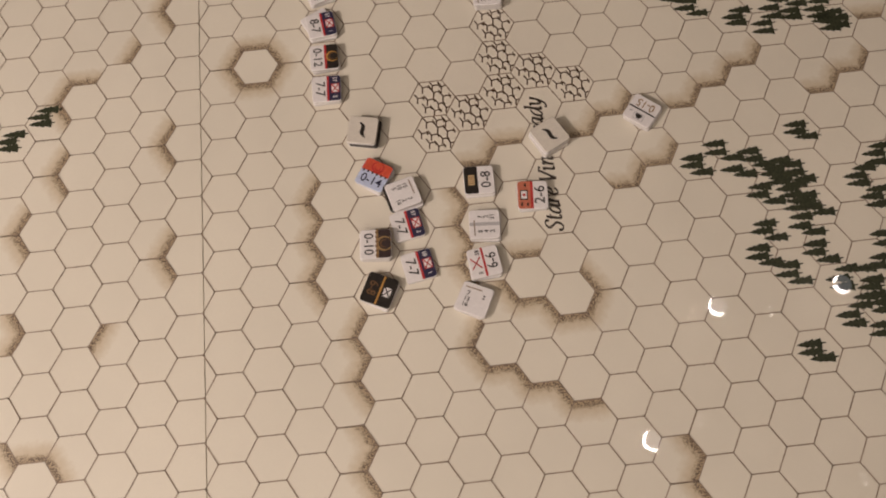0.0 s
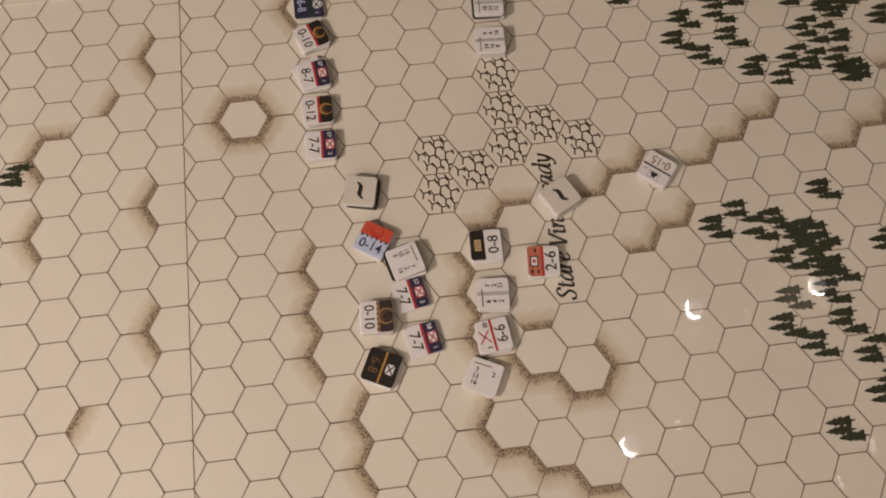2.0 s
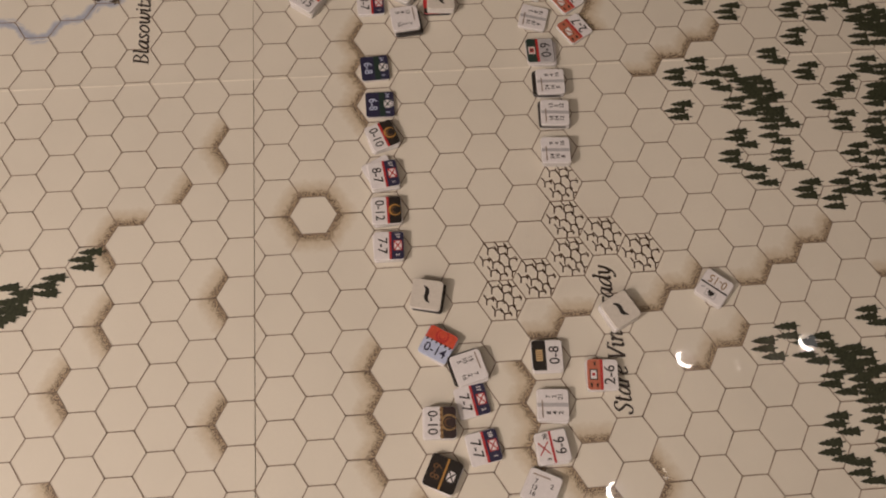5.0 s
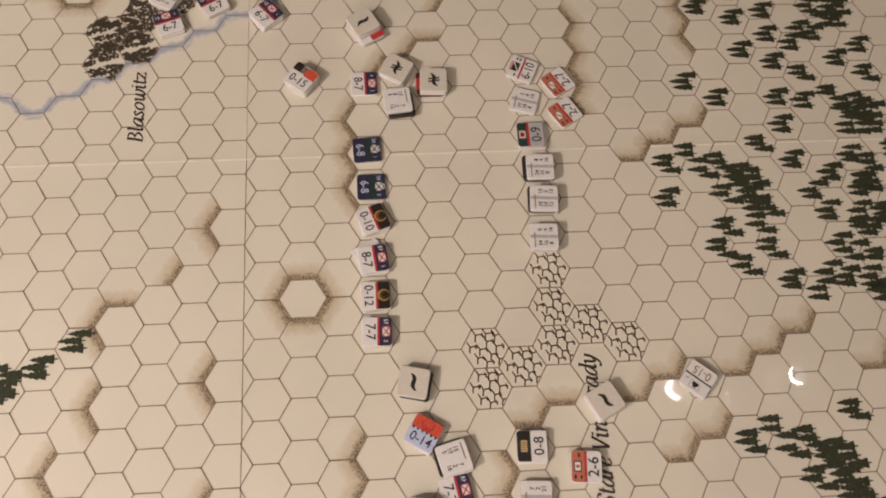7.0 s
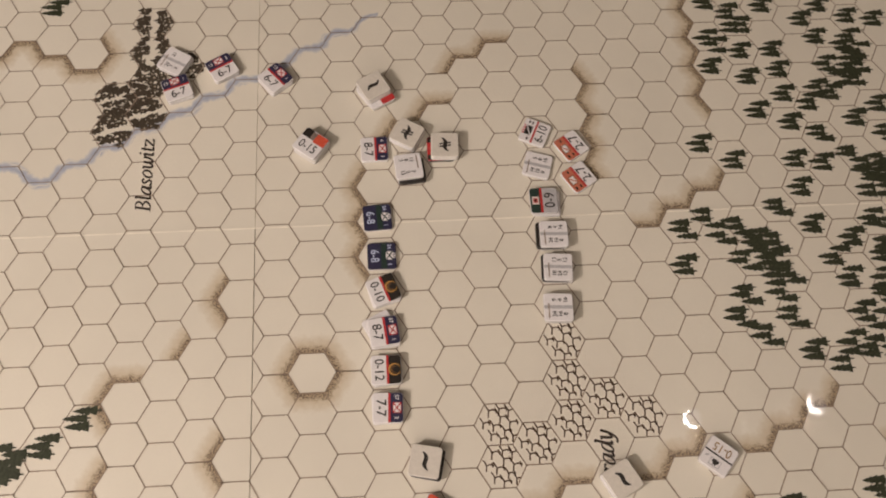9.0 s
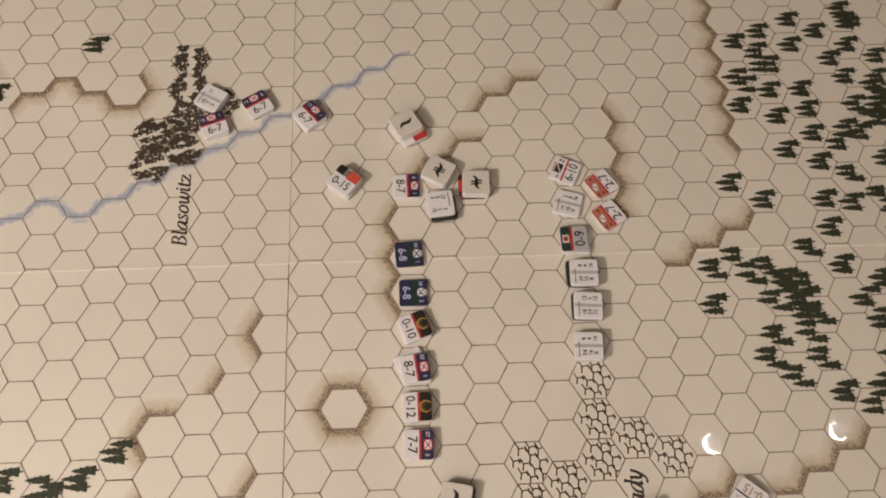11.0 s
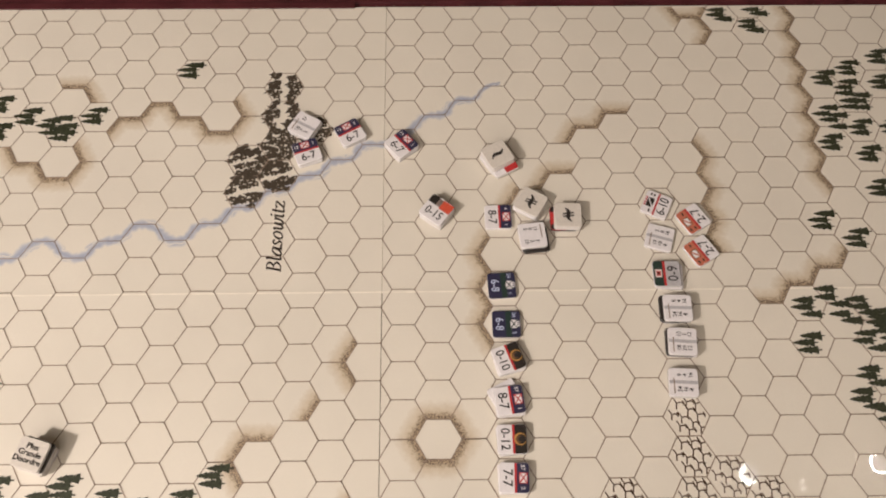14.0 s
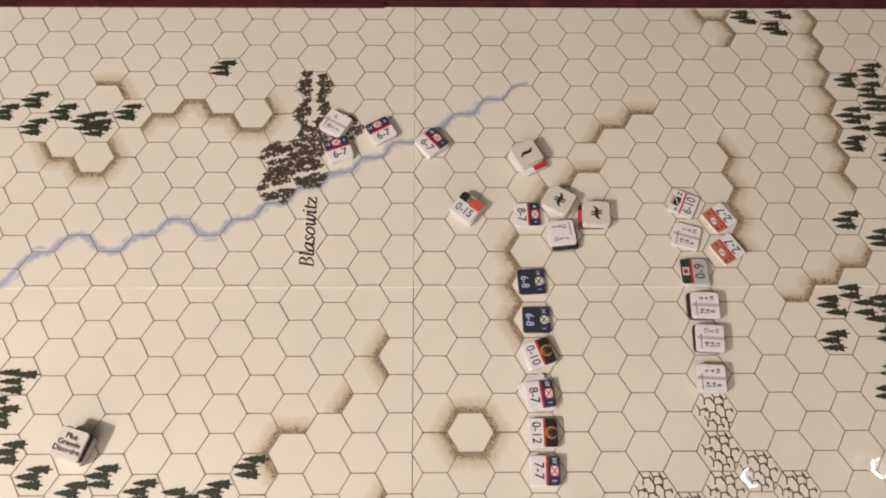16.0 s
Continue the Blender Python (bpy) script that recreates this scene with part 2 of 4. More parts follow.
batten = part("edge_batten", box_mesh("edge_batten", (-0.45, 22.77 * S, 0.0002), (-4.1 * S, 23.14 * S, 0.0012), m_maroon, 0.0003))
tagged(batten, "thin maroon strip lying along the map edge", "strip")

# hexagon grid
segs = []
for u in range(-24, 32):
    for k in range(-46, 30):
        if (u + k) % 2 == 0:
            for i in (0, 1, 2):
                a, b2 = corner(u, k, i), corner(u, k, i + 1)
                if all(MAP_X0 < p.x < MAP_X1 and MAP_Y0 < p.y < MAP_Y1 + 0.012 for p in (a, b2)):
                    if b2.y > MAP_Y1 or a.y > MAP_Y1:
                        lo, hi = (a, b2) if a.y < b2.y else (b2, a)
                        if lo.y > MAP_Y1 - 0.0008:
                            continue
                        hi = lo + (hi - lo) * ((MAP_Y1 - 0.0004 - lo.y) / (hi.y - lo.y))
                        a, b2 = lo, hi
                    parts = 10 if abs((a.y + b2.y) / 2 - FOLD_Y) < 0.016 and abs(a.y - b2.y) > 0.001 else 1
                    segs += [(a.lerp(b2, q / parts), a.lerp(b2, (q + 1) / parts)) for q in range(parts)]


def ground_strips(name, segments, width, z, material):
    verts, faces = strips(segments, width, 0)
    return mesh_of(name, flat(verts, z), faces, material)


tagged(part("hex_grid", ground_strips("hex_grid", segs, 0.00046, 0.00016, m_line), board, "thin brown hexagon grid lines"), kind="stuff")

# hills: for each hex the sides (0 upper right, then round to the left) that carry shading
HILLS_WEST = {(-14, 16): "0", (-13, 15): "01", (-12, 14): "1", (-11, 15): "2", (-11, 17): "3", (-12, 22): "4", (-11, 21): "3",
              (-10, 18): "12", (-9, 19): "012", (-8, 18): "01", (-7, 17): "1", (-6, 18): "2", (-6, 20): "3",
              (-7, -19): "0", (-6, -18): "4", (-5, -19): "3", (-7, -13): "05", (-7, -9): "0", (-7, -7): "5",
              (-6, -6): "0", (-6, -4): "5", (-6, -2): "0", (-6, 0): "5", (-5, 1): "4", (-4, -14): "2", (-4, 2): "5",
              (-3, -11): "0", (-3, -9): "5", (-3, -5): "0", (-3, -3): "5", (-3, 3): "0", (-3, 5): "5"}
HILLS_MID = {(0, 2): "4", (0, -2): "1", (1, 1): "3", (1, -1): "2", (-1, 1): "5", (-1, -1): "0",
             (1, -13): "0", (1, -11): "05", (1, -9): "05", (1, -7): "5", (1, 5): "0", (1, 7): "05", (1, 9): "05", (1, 11): "5",
             (2, -22): "0", (2, -20): "05", (2, -18): "0", (2, -16): "05", (2, -14): "5", (2, 14): "5", (3, 15): "5",
             (4, 16): "4", (4, 18): "5", (5, 19): "45", (6, 20): "4"}
HILLS_EAST = {(5, -17): "0", (5, -15): "5", (5, -13): "0", (5, -11): "05", (5, -9): "05", (6, -18): "01", (7, -19): "01",
              (8, -20): "1", (6, -14): "0", (7, -15): "01", (8, -16): "1", (9, -15): "2", (9, -13): "3", (7, -11): "4",
              (6, -6): "45", (7, -5): "4", (9, -5): "45", (10, -4): "45", (12, -4): "45", (13, -3): "45", (14, -2): "45",
              (16, -4): "45", (17, -3): "45", (18, 0): "4", (10, -8): "45", (11, -7): "45", (10, -22): "05", (10, -24): "0"}
HILLS_FAR = {(9, 11): "23", (9, 13): "23", (9, 15): "23", (9, 17): "3", (8, 26): "0", (9, 25): "05", (9, 27): "45",
             (10, 8): "45", (11, 9): "45", (12, 10): "45", (12, 14): "0", (12, 16): "05", (12, 18): "05", (12, 20): "05",
             (12, 22): "05", (12, 24): "05", (12, 26): "05"}


def to_segment(p, a, b):
    t = max(0.0, min(1.0, (p - a).dot(b - a) / (b - a).length_squared))
    return (p - (a + (b - a) * t)).length


def hill_mesh(u, k, sides, n=11):
    c = hex_at(u, k)
    edges = [(corner(u, k, int(i)), corner(u, k, int(i) + 1)) for i in sides]
    index, verts, away, faces = {}, [], [], []

    def vert(p):
        key = (round(p.x * 1e6), round(p.y * 1e6))
        if key not in index:
            index[key] = len(verts)
            verts.append((p.x, p.y))
            away.append(min(to_segment(p, *e) for e in edges) / (0.80 * S))
        return index[key]

    for i in range(6):
        a, b = corner(u, k, i) - c, corner(u, k, i + 1) - c
        at = lambda r, q: c + a * (r - q) / n + b * q / n
        for r in range(n):
            for q in range(r + 1):
                for tri in (((r, q), (r + 1, q), (r + 1, q + 1)), ((r, q), (r + 1, q + 1), (r, q + 1)))[:1 if q == r else 2]:
                    f = tuple(vert(at(*x)) for x in tri)
                    if all(verts[j][1] < MAP_Y1 - 0.0003 for j in f):
                        faces.append(f)
    me = mesh_of("hill_shading", flat(verts, 0.00008), faces, m_hill)
    layer = me.attributes.new("away", "FLOAT", "POINT")
    layer.data.foreach_set("value", away)
    return me


for hills in (HILLS_WEST, HILLS_MID, HILLS_EAST, HILLS_FAR):
    for (u, k), sides in hills.items():
        part("hill_shading", hill_mesh(u, k, sides), board)


# river along the hexsides
def vertex(x, k):
    return Vector((x * S, k * K))


RIVER = [(-25, 8), (-23.5, 9), (-22, 8), (-21, 8), (-20.5, 9), (-20, 10), (-19, 10), (-18.5, 11), (-17.5, 11), (-17, 10), (-16, 10),
         (-15.5, 11), (-14.5, 11), (-14, 12), (-13, 12), (-12.5, 11), (-11.5, 11), (-11, 12), (-10, 12), (-9.5, 13), (-8.5, 13),
         (-8, 14), (-7, 14), (-6.5, 15), (-5.5, 15), (-5, 16), (-4, 16), (-3.5, 17), (-2.5, 17), (-1.9, 17.2), (-1, 18), (-0.5, 19),
         (0.5, 19), (1, 20), (2, 20), (2.5, 21), (3.3, 21.2)]


def smooth_line(points, steps=8):
    out = []
    n = len(points)
    for i in range(n - 1):
        p0, p1, p2, p3 = (points[max(0, min(n - 1, i + o))] for o in (-1, 0, 1, 2))
        for s_ in range(steps):
            t = s_ / steps
            out.append(0.5 * ((2 * p1) + (p2 - p0) * t + (2 * p0 - 5 * p1 + 4 * p2 - p3) * t * t + (3 * p1 - p0 - 3 * p2 + p3) * t ** 3))
    return out + [points[-1]]


def rounded_course(points):
    """Cuts the corners of a course so that it bends like a brush stroke."""
    out = [points[0]]
    for p, q in zip(points, points[1:]):
        out += [p.lerp(q, 0.30), p.lerp(q, 0.70)]
    return out + [points[-1]]


def river_mesh():
    verts, away, faces = [], [], []
    for stroke in (0, 1):
        rng = random.Random(4 + stroke)
        course = [p + Vector((rng.uniform(-1, 1), rng.uniform(-0.6, 1))) * 0.0006 for p in rounded_course([vertex(*p) for p in RIVER])]
        line = smooth_line(course, 5)
        for i, p in enumerate(line):
            d = (line[min(i + 1, len(line) - 1)] - line[max(i - 1, 0)]).normalized()
            n = Vector((-d.y, d.x))
            taper = min(1.0, (len(line) - i) / 40)
            wide = (0.0027 + 0.0005 * math.sin(i * 0.37 + stroke * 2) + 0.0004 * math.sin(i * 1.3)) * (0.25 + 0.75 * taper)
            for j, (o, w) in enumerate(((-1, 0.95), (-0.6, 0.4), (0, 0.05), (0.6, 0.4), (1, 0.95))):
                q = p + n * (o * wide + (stroke - 0.5) * 0.0009 * math.sin(i * 0.21))
                verts.append((q.x, q.y, stroke * 0.00003 + j * 0.000003 + (i % 2) * 0.000004))
                away.append(w)
            if i:
                k = len(verts) - 10
                faces += [(k + j, k + j + 1, k + j + 6, k + j + 5) for j in range(4)]
    me = mesh_of("river", [(x, y, lie(x, y) + 0.00005 + z) for x, y, z in verts], faces, m_river)
    me.attributes.new("away", "FLOAT", "POINT").data.foreach_set("value", away)
    return me


part("river", river_mesh(), board, "pale blue painted river along the hexsides")


# printed woods
def tree_mesh(seed):
    """A flat ragged fir lying with its tip to -x, one hexside long."""
    rng = random.Random(seed)
    up = [(-0.50, 0.0)]
    for x, y in ((-0.30, 0.075), (-0.13, 0.125), (0.08, 0.145), (0.34, 0.165)):
        y *= rng.uniform(0.92, 1.1)
        up += [(x + rng.uniform(-0.02, 0.02), y), (x + 0.03, y * rng.uniform(0.62, 0.75))]
    up[-1] = (0.37, 0.025)
    up.append((0.50, 0.02))
    low = [(x + rng.uniform(-0.015, 0.015), -y * rng.uniform(0.90, 1.06)) for x, y in up[:0:-1]]
    ring = [(x * S * 1.15, y * S * 1.30) for x, y in up + low][::-1]
    return mesh_of("printed_tree", [(x, y, 0) for x, y in ring], [tuple(range(len(ring)))], m_tree)


TREES = [tree_mesh(i) for i in range(6)]
CLUMPS = {"a": ((0.24, 0.34), (-0.13, 0.03), (-0.03, -0.30)),
          "b": ((-0.10, 0.32), (-0.14, 0.0), (0.26, -0.28)),
          "m": ((0.10, 0.46), (-0.22, 0.26), (0.30, 0.14), (-0.10, -0.02), (0.24, -0.22), (-0.16, -0.34))}
# one wood, drawn twice on the sheet, in hexsides from its first hex
FIR_WOOD = ((3.2, -0.68), (3.38, -1.12), (3.95, -1.0), (3.95, -1.5), (3.6, -1.95), (4.1, -2.3), (1.00, 0.68), (0.99, 0.30), (1.61, -0.03), (2.32, 0.17), (1.52, -0.53), (1.99, -0.83), (2.41, -0.17), (2.83, -0.47),
            (3.52, -0.39), (3.94, -0.63), (3.05, -0.93), (3.66, -1.01), (4.32, -1.31), (2.44, -1.45), (2.28, -1.79),
            (2.88, -2.13), (3.29, -1.32), (3.53, -1.66), (4.18, -2.02), (3.83, -2.22), (3.67, -2.54), (4.32, -2.57),
            (4.72, -2.85), (3.79, -2.92), (3.66, -3.34), (4.15, -3.66), (2.25, -3.06), (2.09, -3.38), (2.58, -3.71),
            (1.76, -4.07), (1.65, -4.42), (2.14, -4.73), (2.75, -4.92), (2.63, -5.27), (3.11, -5.60), (4.05, -4.15),
            (3.93, -4.51), (4.41, -4.84), (-0.02, 0.15), (-0.12, -0.18), (0.24, -0.53))
GROVE = ((21.01, 17.95), (20.66, 17.61), (20.64, 17.24), (21.46, 17.12), (20.78, 16.8), (21.22, 16.79), (20.7, 16.43), (21.31, 16.42),
         (19.69, 16.39), (19.24, 16.03), (19.55, 15.67), (20.1, 15.92), (19.92, 15.27))
GROVE_WEST = ((-19.89, 2.69), (-19.14, 2.61), (-19.77, 2.3), (-19.65, 1.93), (-20.21, 1.48), (-19.65, 1.12), (-20.06, 0.8), (-19.95, 0.43),
              (-20.82, 2.5), (-20.8, 2.0), (-12.17, -2.40), (-11.60, -2.65), (-11.73, -2.93), (-12.22, -3.04), (-11.94, -3.27),
              (-12.28, -3.36), (-11.79, -3.46), (-12.16, -3.67), (-12.6, -3.9), (-12.8, -3.5))
WOODS_NORTH = {"a": ((22.76, 19.50), (21.06, 18.80), (19.75, 18.18), (24.02, 18.73), (22.59, 17.91), (25.61, 20.11), (20.96, 15.22), (22.56, 15.25), (24.42, 17.02), (25.52, 17.85), (24.94, 15.92), (19.36, 14.36), (21.08, 13.69), (22.69, 14.08), (22.64, 12.68), (21.16, 11.80), (22.65, 11.10), (18.07, 10.09), (19.50, 9.15), (22.45, 9.11), (23.71, 8.90)),
               "m": ((25.88, 19.32),),
               "b": ((23.92, 10.41), (14.97, 22.25), (16.53, 21.49), (16.90, 22.60))}
WOODS_EAST = {"a": ((22.37, 7.64), (22.49, 5.76), (16.30, 4.04), (21.26, -0.09), (27.25, 1.76)),
              "m": ((25.38, -0.80), (26.30, 2.90)),
              "b": ((21.06, 6.63), (22.62, -5.93), (20.93, -15.24))}
WOODS_RIM = {"a": ((25.85, 11.22), (27.15, 11.96), (26.82, 17.13), (28.14, 16.91)),
             "m": ((27.60, 6.20),),
             "b": ()}
WOODS_WEST = {"a": ((-12.32, 18.86), (-21.47, 16.87), (-22.82, 16.16), (-19.99, 16.16), (-21.26, 15.29), (-16.76, 16.16), (-18.13, -1.8),
                    (-16.44, -2.45), (-15.28, -1.77), (-13.65, -2.39), (-9.25, -1.41), (-19.29, -0.77), (-10.62, -2.45)),
              "m": (), "b": ()}
FOREST_NORTH = ((26.3, 15.2), (26.6, 14.9), (26.2, 14.6), (26.6, 14.3), (26.0, 13.9), (26.4, 13.75), (26.7, 14.6), (26.1, 15.5), (26.5, 15.6),
                (26.96, 16.22), (26.48, 15.89), (27.23, 15.40), (26.35, 15.09), (26.88, 14.67), (26.68, 15.01), (25.34, 14.65),
                (24.92, 14.33), (25.18, 13.96), (26.10, 14.23), (26.87, 13.88), (25.64, 13.72), (26.21, 13.50), (25.80, 13.19),
                (26.46, 13.13), (26.19, 13.90), (24.58, 13.30), (24.18, 13.01), (25.25, 13.02), (24.32, 12.60), (24.94, 12.38),
                (24.79, 12.71), (23.68, 12.21), (23.71, 11.85), (24.08, 12.54))
FOREST_MIDDLE = ((26.3, 8.4), (26.6, 8.1), (26.2, 7.9), (26.6, 7.8), (26.4, 8.7), (25.02, 9.57), (24.95, 9.27), (25.53, 8.95), (26.28, 9.10), (25.61, 8.59), (25.46, 8.41), (26.70, 8.85),
                 (25.94, 8.16), (25.83, 7.92), (26.94, 8.48), (27.04, 7.99), (25.46, 7.52), (25.49, 7.17), (26.38, 7.55),
                 (26.23, 7.14), (26.92, 7.53), (26.83, 7.18), (27.16, 10.67), (26.96, 10.33), (27.38, 10.00), (27.35, 8.58))
FOREST_EAST = ((25.6, 4.9), (25.9, 4.9), (25.7, 4.3), (26.0, 4.5), (25.54, 6.29), (25.14, 5.96), (25.34, 5.67), (26.07, 5.87), (26.04, 5.53), (26.38, 5.17), (24.43, 5.39),
               (24.04, 5.07), (24.18, 4.76), (23.54, 4.51), (22.94, 4.15), (23.09, 3.87), (25.71, 4.81), (25.57, 4.48),
               (25.31, 4.27), (25.33, 3.94), (26.06, 4.13), (25.70, 4.59), (23.88, 3.51), (23.49, 3.15), (23.57, 2.82),
               (25.37, 3.44), (25.02, 3.08), (25.08, 2.70), (25.68, 2.62), (24.94, 2.33), (25.55, 2.30), (25.27, 2.00),
               (24.89, 2.55))
FOREST_SOUTH = ((24.07, 1.89), (23.63, 1.55), (23.90, 1.19), (24.73, 1.50), (24.37, 0.83), (25.30, 1.10), (25.22, 0.79),
                (23.30, 0.58), (22.82, 0.21), (24.03, 0.28), (22.82, -0.22), (23.65, -0.05), (23.68, -0.36), (22.30, -0.54),
                (22.30, -0.94), (25.04, 0.29), (24.74, -0.11), (24.80, -0.46), (24.98, -0.73))
FOREST_RIM = ((25.77, -6.97), (25.44, -7.30), (25.43, -7.69), (24.86, -7.88), (24.42, -8.19), (24.49, -8.53), (25.16, -8.89), (24.85, -9.18),
              (24.98, -9.55), (24.79, -10.79), (24.77, -11.20), (24.52, -11.77), (24.16, -12.09), (23.89, -12.65), (23.70, -12.93), (23.83, -13.27),
              (23.96, -13.59), (23.99, -13.89), (23.75, -14.48), (23.66, -14.81), (23.02, -12.10), (22.59, -12.45), (22.66, -12.78), (23.17, -13.61),
              (22.59, -13.96), (22.72, -14.31), (23.71, -12.16), (23.46, -13.29))
THICKET_WEST = ((-18.97, 15.64), (-18.17, 16.06), (-17.88, 15.6), (-18.76, 15.22), (-18.23, 14.91), (-17.94, 15.22), (-18.71, 15.94), (-18.32, 15.43))
rng = random.Random(11)
FIRS = [(1.5 * u + x, k * K / S + y) for u, k in ((11, 7), (12, -8)) for x, y in FIR_WOOD] + list(GROVE) + list(GROVE_WEST)
FIRS += FOREST_NORTH + FOREST_MIDDLE + FOREST_EAST + FOREST_SOUTH + FOREST_RIM + THICKET_WEST
for woods in (WOODS_NORTH, WOODS_EAST, WOODS_RIM, WOODS_WEST):
    for kind, spots in woods.items():
        FIRS += [(x + dx, y + dy) for x, y in spots for dx, dy in CLUMPS[kind]]
for j, (x, y) in enumerate(FIRS):
    x, y = S * (x + rng.uniform(-0.02, 0.02)), S * (y + rng.uniform(-0.015, 0.015))
    if y < MAP_Y1 - 0.0022:
        ob = part("printed_tree", TREES[rng.randrange(6)], board)
        ob.location = (x, y, lie(x, y) + 0.0002 + 0.000006 * (j % 9))


# vineyards: little staked vines
def inside(p, c, margin):
    q = p - c
    return all(q.dot(Vector((math.cos(math.radians(30 + 60 * i)), math.sin(math.radians(30 + 60 * i))))) < K - margin for i in range(6))


VINE = (((-0.12, 0.21), (-0.05, 0.10), (0.0, 0.0), (-0.02, -0.12), (-0.03, -0.23)), ((0.0, 0.0), (0.13, 0.035), (0.29, -0.01)),
        ((0.22, 0.09), (0.27, 0.0), (0.26, -0.08)))
STAKES = ((-0.36, 0.57), (0.05, 0.62), (0.49, 0.56), (-0.62, 0.06), (-0.20, -0.02), (0.10, 0.33), (0.50, 0.05), (-0.30, -0.42),
          (0.24, -0.24), (0.54, -0.46), (0.02, -0.60))


def vineyard_mesh(u, k):
    rng = random.Random(5)
    c, segs = hex_at(u, k), []
    for stake in STAKES:
        at = c + Vector(stake) * S + Vector((rng.uniform(-1, 1), rng.uniform(-1, 1))) * 0.03 * S
        size = rng.uniform(0.95, 1.2)
        for line in VINE:
            pts = [at + Vector(p) * S * size for p in line]
            segs += [(p, q) for p, q in zip(pts, pts[1:]) if inside(p, c, -0.10 * S) and inside(q, c, -0.10 * S)]
    return ground_strips("vineyard", segs, 0.00056, 0.00012, m_vine)


for u, k in ((7, 1), (7, -1), (7, -3), (8, -2), (9, -3), (6, -4), (5, -3), (5, -5)):
    part("vineyard", vineyard_mesh(u, k), board, "brown ink vineyard marks filling a hex")


# village blocks: huddled dark houses with pointed roofs and pale gables, a pale street between
HOUSE = ((-1.55, 0.10), (-0.75, 0.50), (-0.35, 1.00), (0.30, 0.85), (0.85, 0.95), (1.0, 0.20), (0.80, -0.65), (0.15, -0.55), (-0.30, -0.95), (-0.70, -0.30))
GABLE = ((-0.10, 0.0), (0.15, 0.34), (0.55, 0.10), (0.30, -0.30))


def village_mesh(u, k, street):
    rng = random.Random(u * 17 + k * 5)
    c = hex_at(u, k)
    verts, faces, tones, n = [], [], [], 0
    for row in range(-4, 5):
        for col in range(-4, 5):
            p = Vector((col * (0.23 if street == "n" else 0.32) + (row % 2) * 0.14 + rng.uniform(-0.08, 0.08), row * 0.27 + rng.uniform(-0.08, 0.08))) * S
            p.y += p.x * (0.0 if street == "n" else 0.28)
            if not inside(c + p, c, 0.02 * S) or (street == "n" and abs(p.x) < 0.26 * S) or (street == "e" and abs(p.y - p.x * 0.30 - 0.05 * S) < 0.12 * S):
                continue
            r, a = S * rng.uniform(0.155, 0.22), rng.uniform(-0.2, 0.6)
            for shape, tone in ((HOUSE, 0),) + (((GABLE, 1),) if rng.random() < 0.55 else ()):
                i, n = len(verts), n + 1
                for x, y in shape:
                    x, y = x * rng.uniform(0.7, 1.3) * r, y * rng.uniform(0.65, 1.3) * r
                    verts.append((c.x + p.x + x * math.cos(a) - y * math.sin(a), c.y + p.y + x * math.sin(a) + y * math.cos(a),
                                  0.00012 + n * 0.0000012))
                faces.append(tuple(range(i, len(verts)))[::-1])
                tones.append(tone)
    me = mesh_of("village_block", verts, faces, m_house)
    me.materials.append(m_gable)
    me.polygons.foreach_set("material_index", tones)
    return me


for u, k, street in ((-5, 21, "n"), (-5, 19, "n"), (-5, 17, ""), (-6, 16, "e"), (-5, 15, "e"), (-6, 14, "e"), (-4, 18, "n")):
    part("village_block", village_mesh(u, k, street), board, "dark brown village house marks")


# lettering
def text_mesh(body, size, material, shear=0.0, bold=0.0):
    cu = bpy.data.curves.new("lettering", "FONT")
    cu.body, cu.size, cu.shear, cu.offset = body, size, shear, bold
    cu.align_x, cu.align_y, cu.resolution_u = "CENTER", "CENTER", 3
    ob = bpy.data.objects.new("lettering", cu)
    me = bpy.data.meshes.new_from_object(ob)
    bpy.data.objects.remove(ob)
    me.materials.clear()
    me.materials.append(material)
    return me


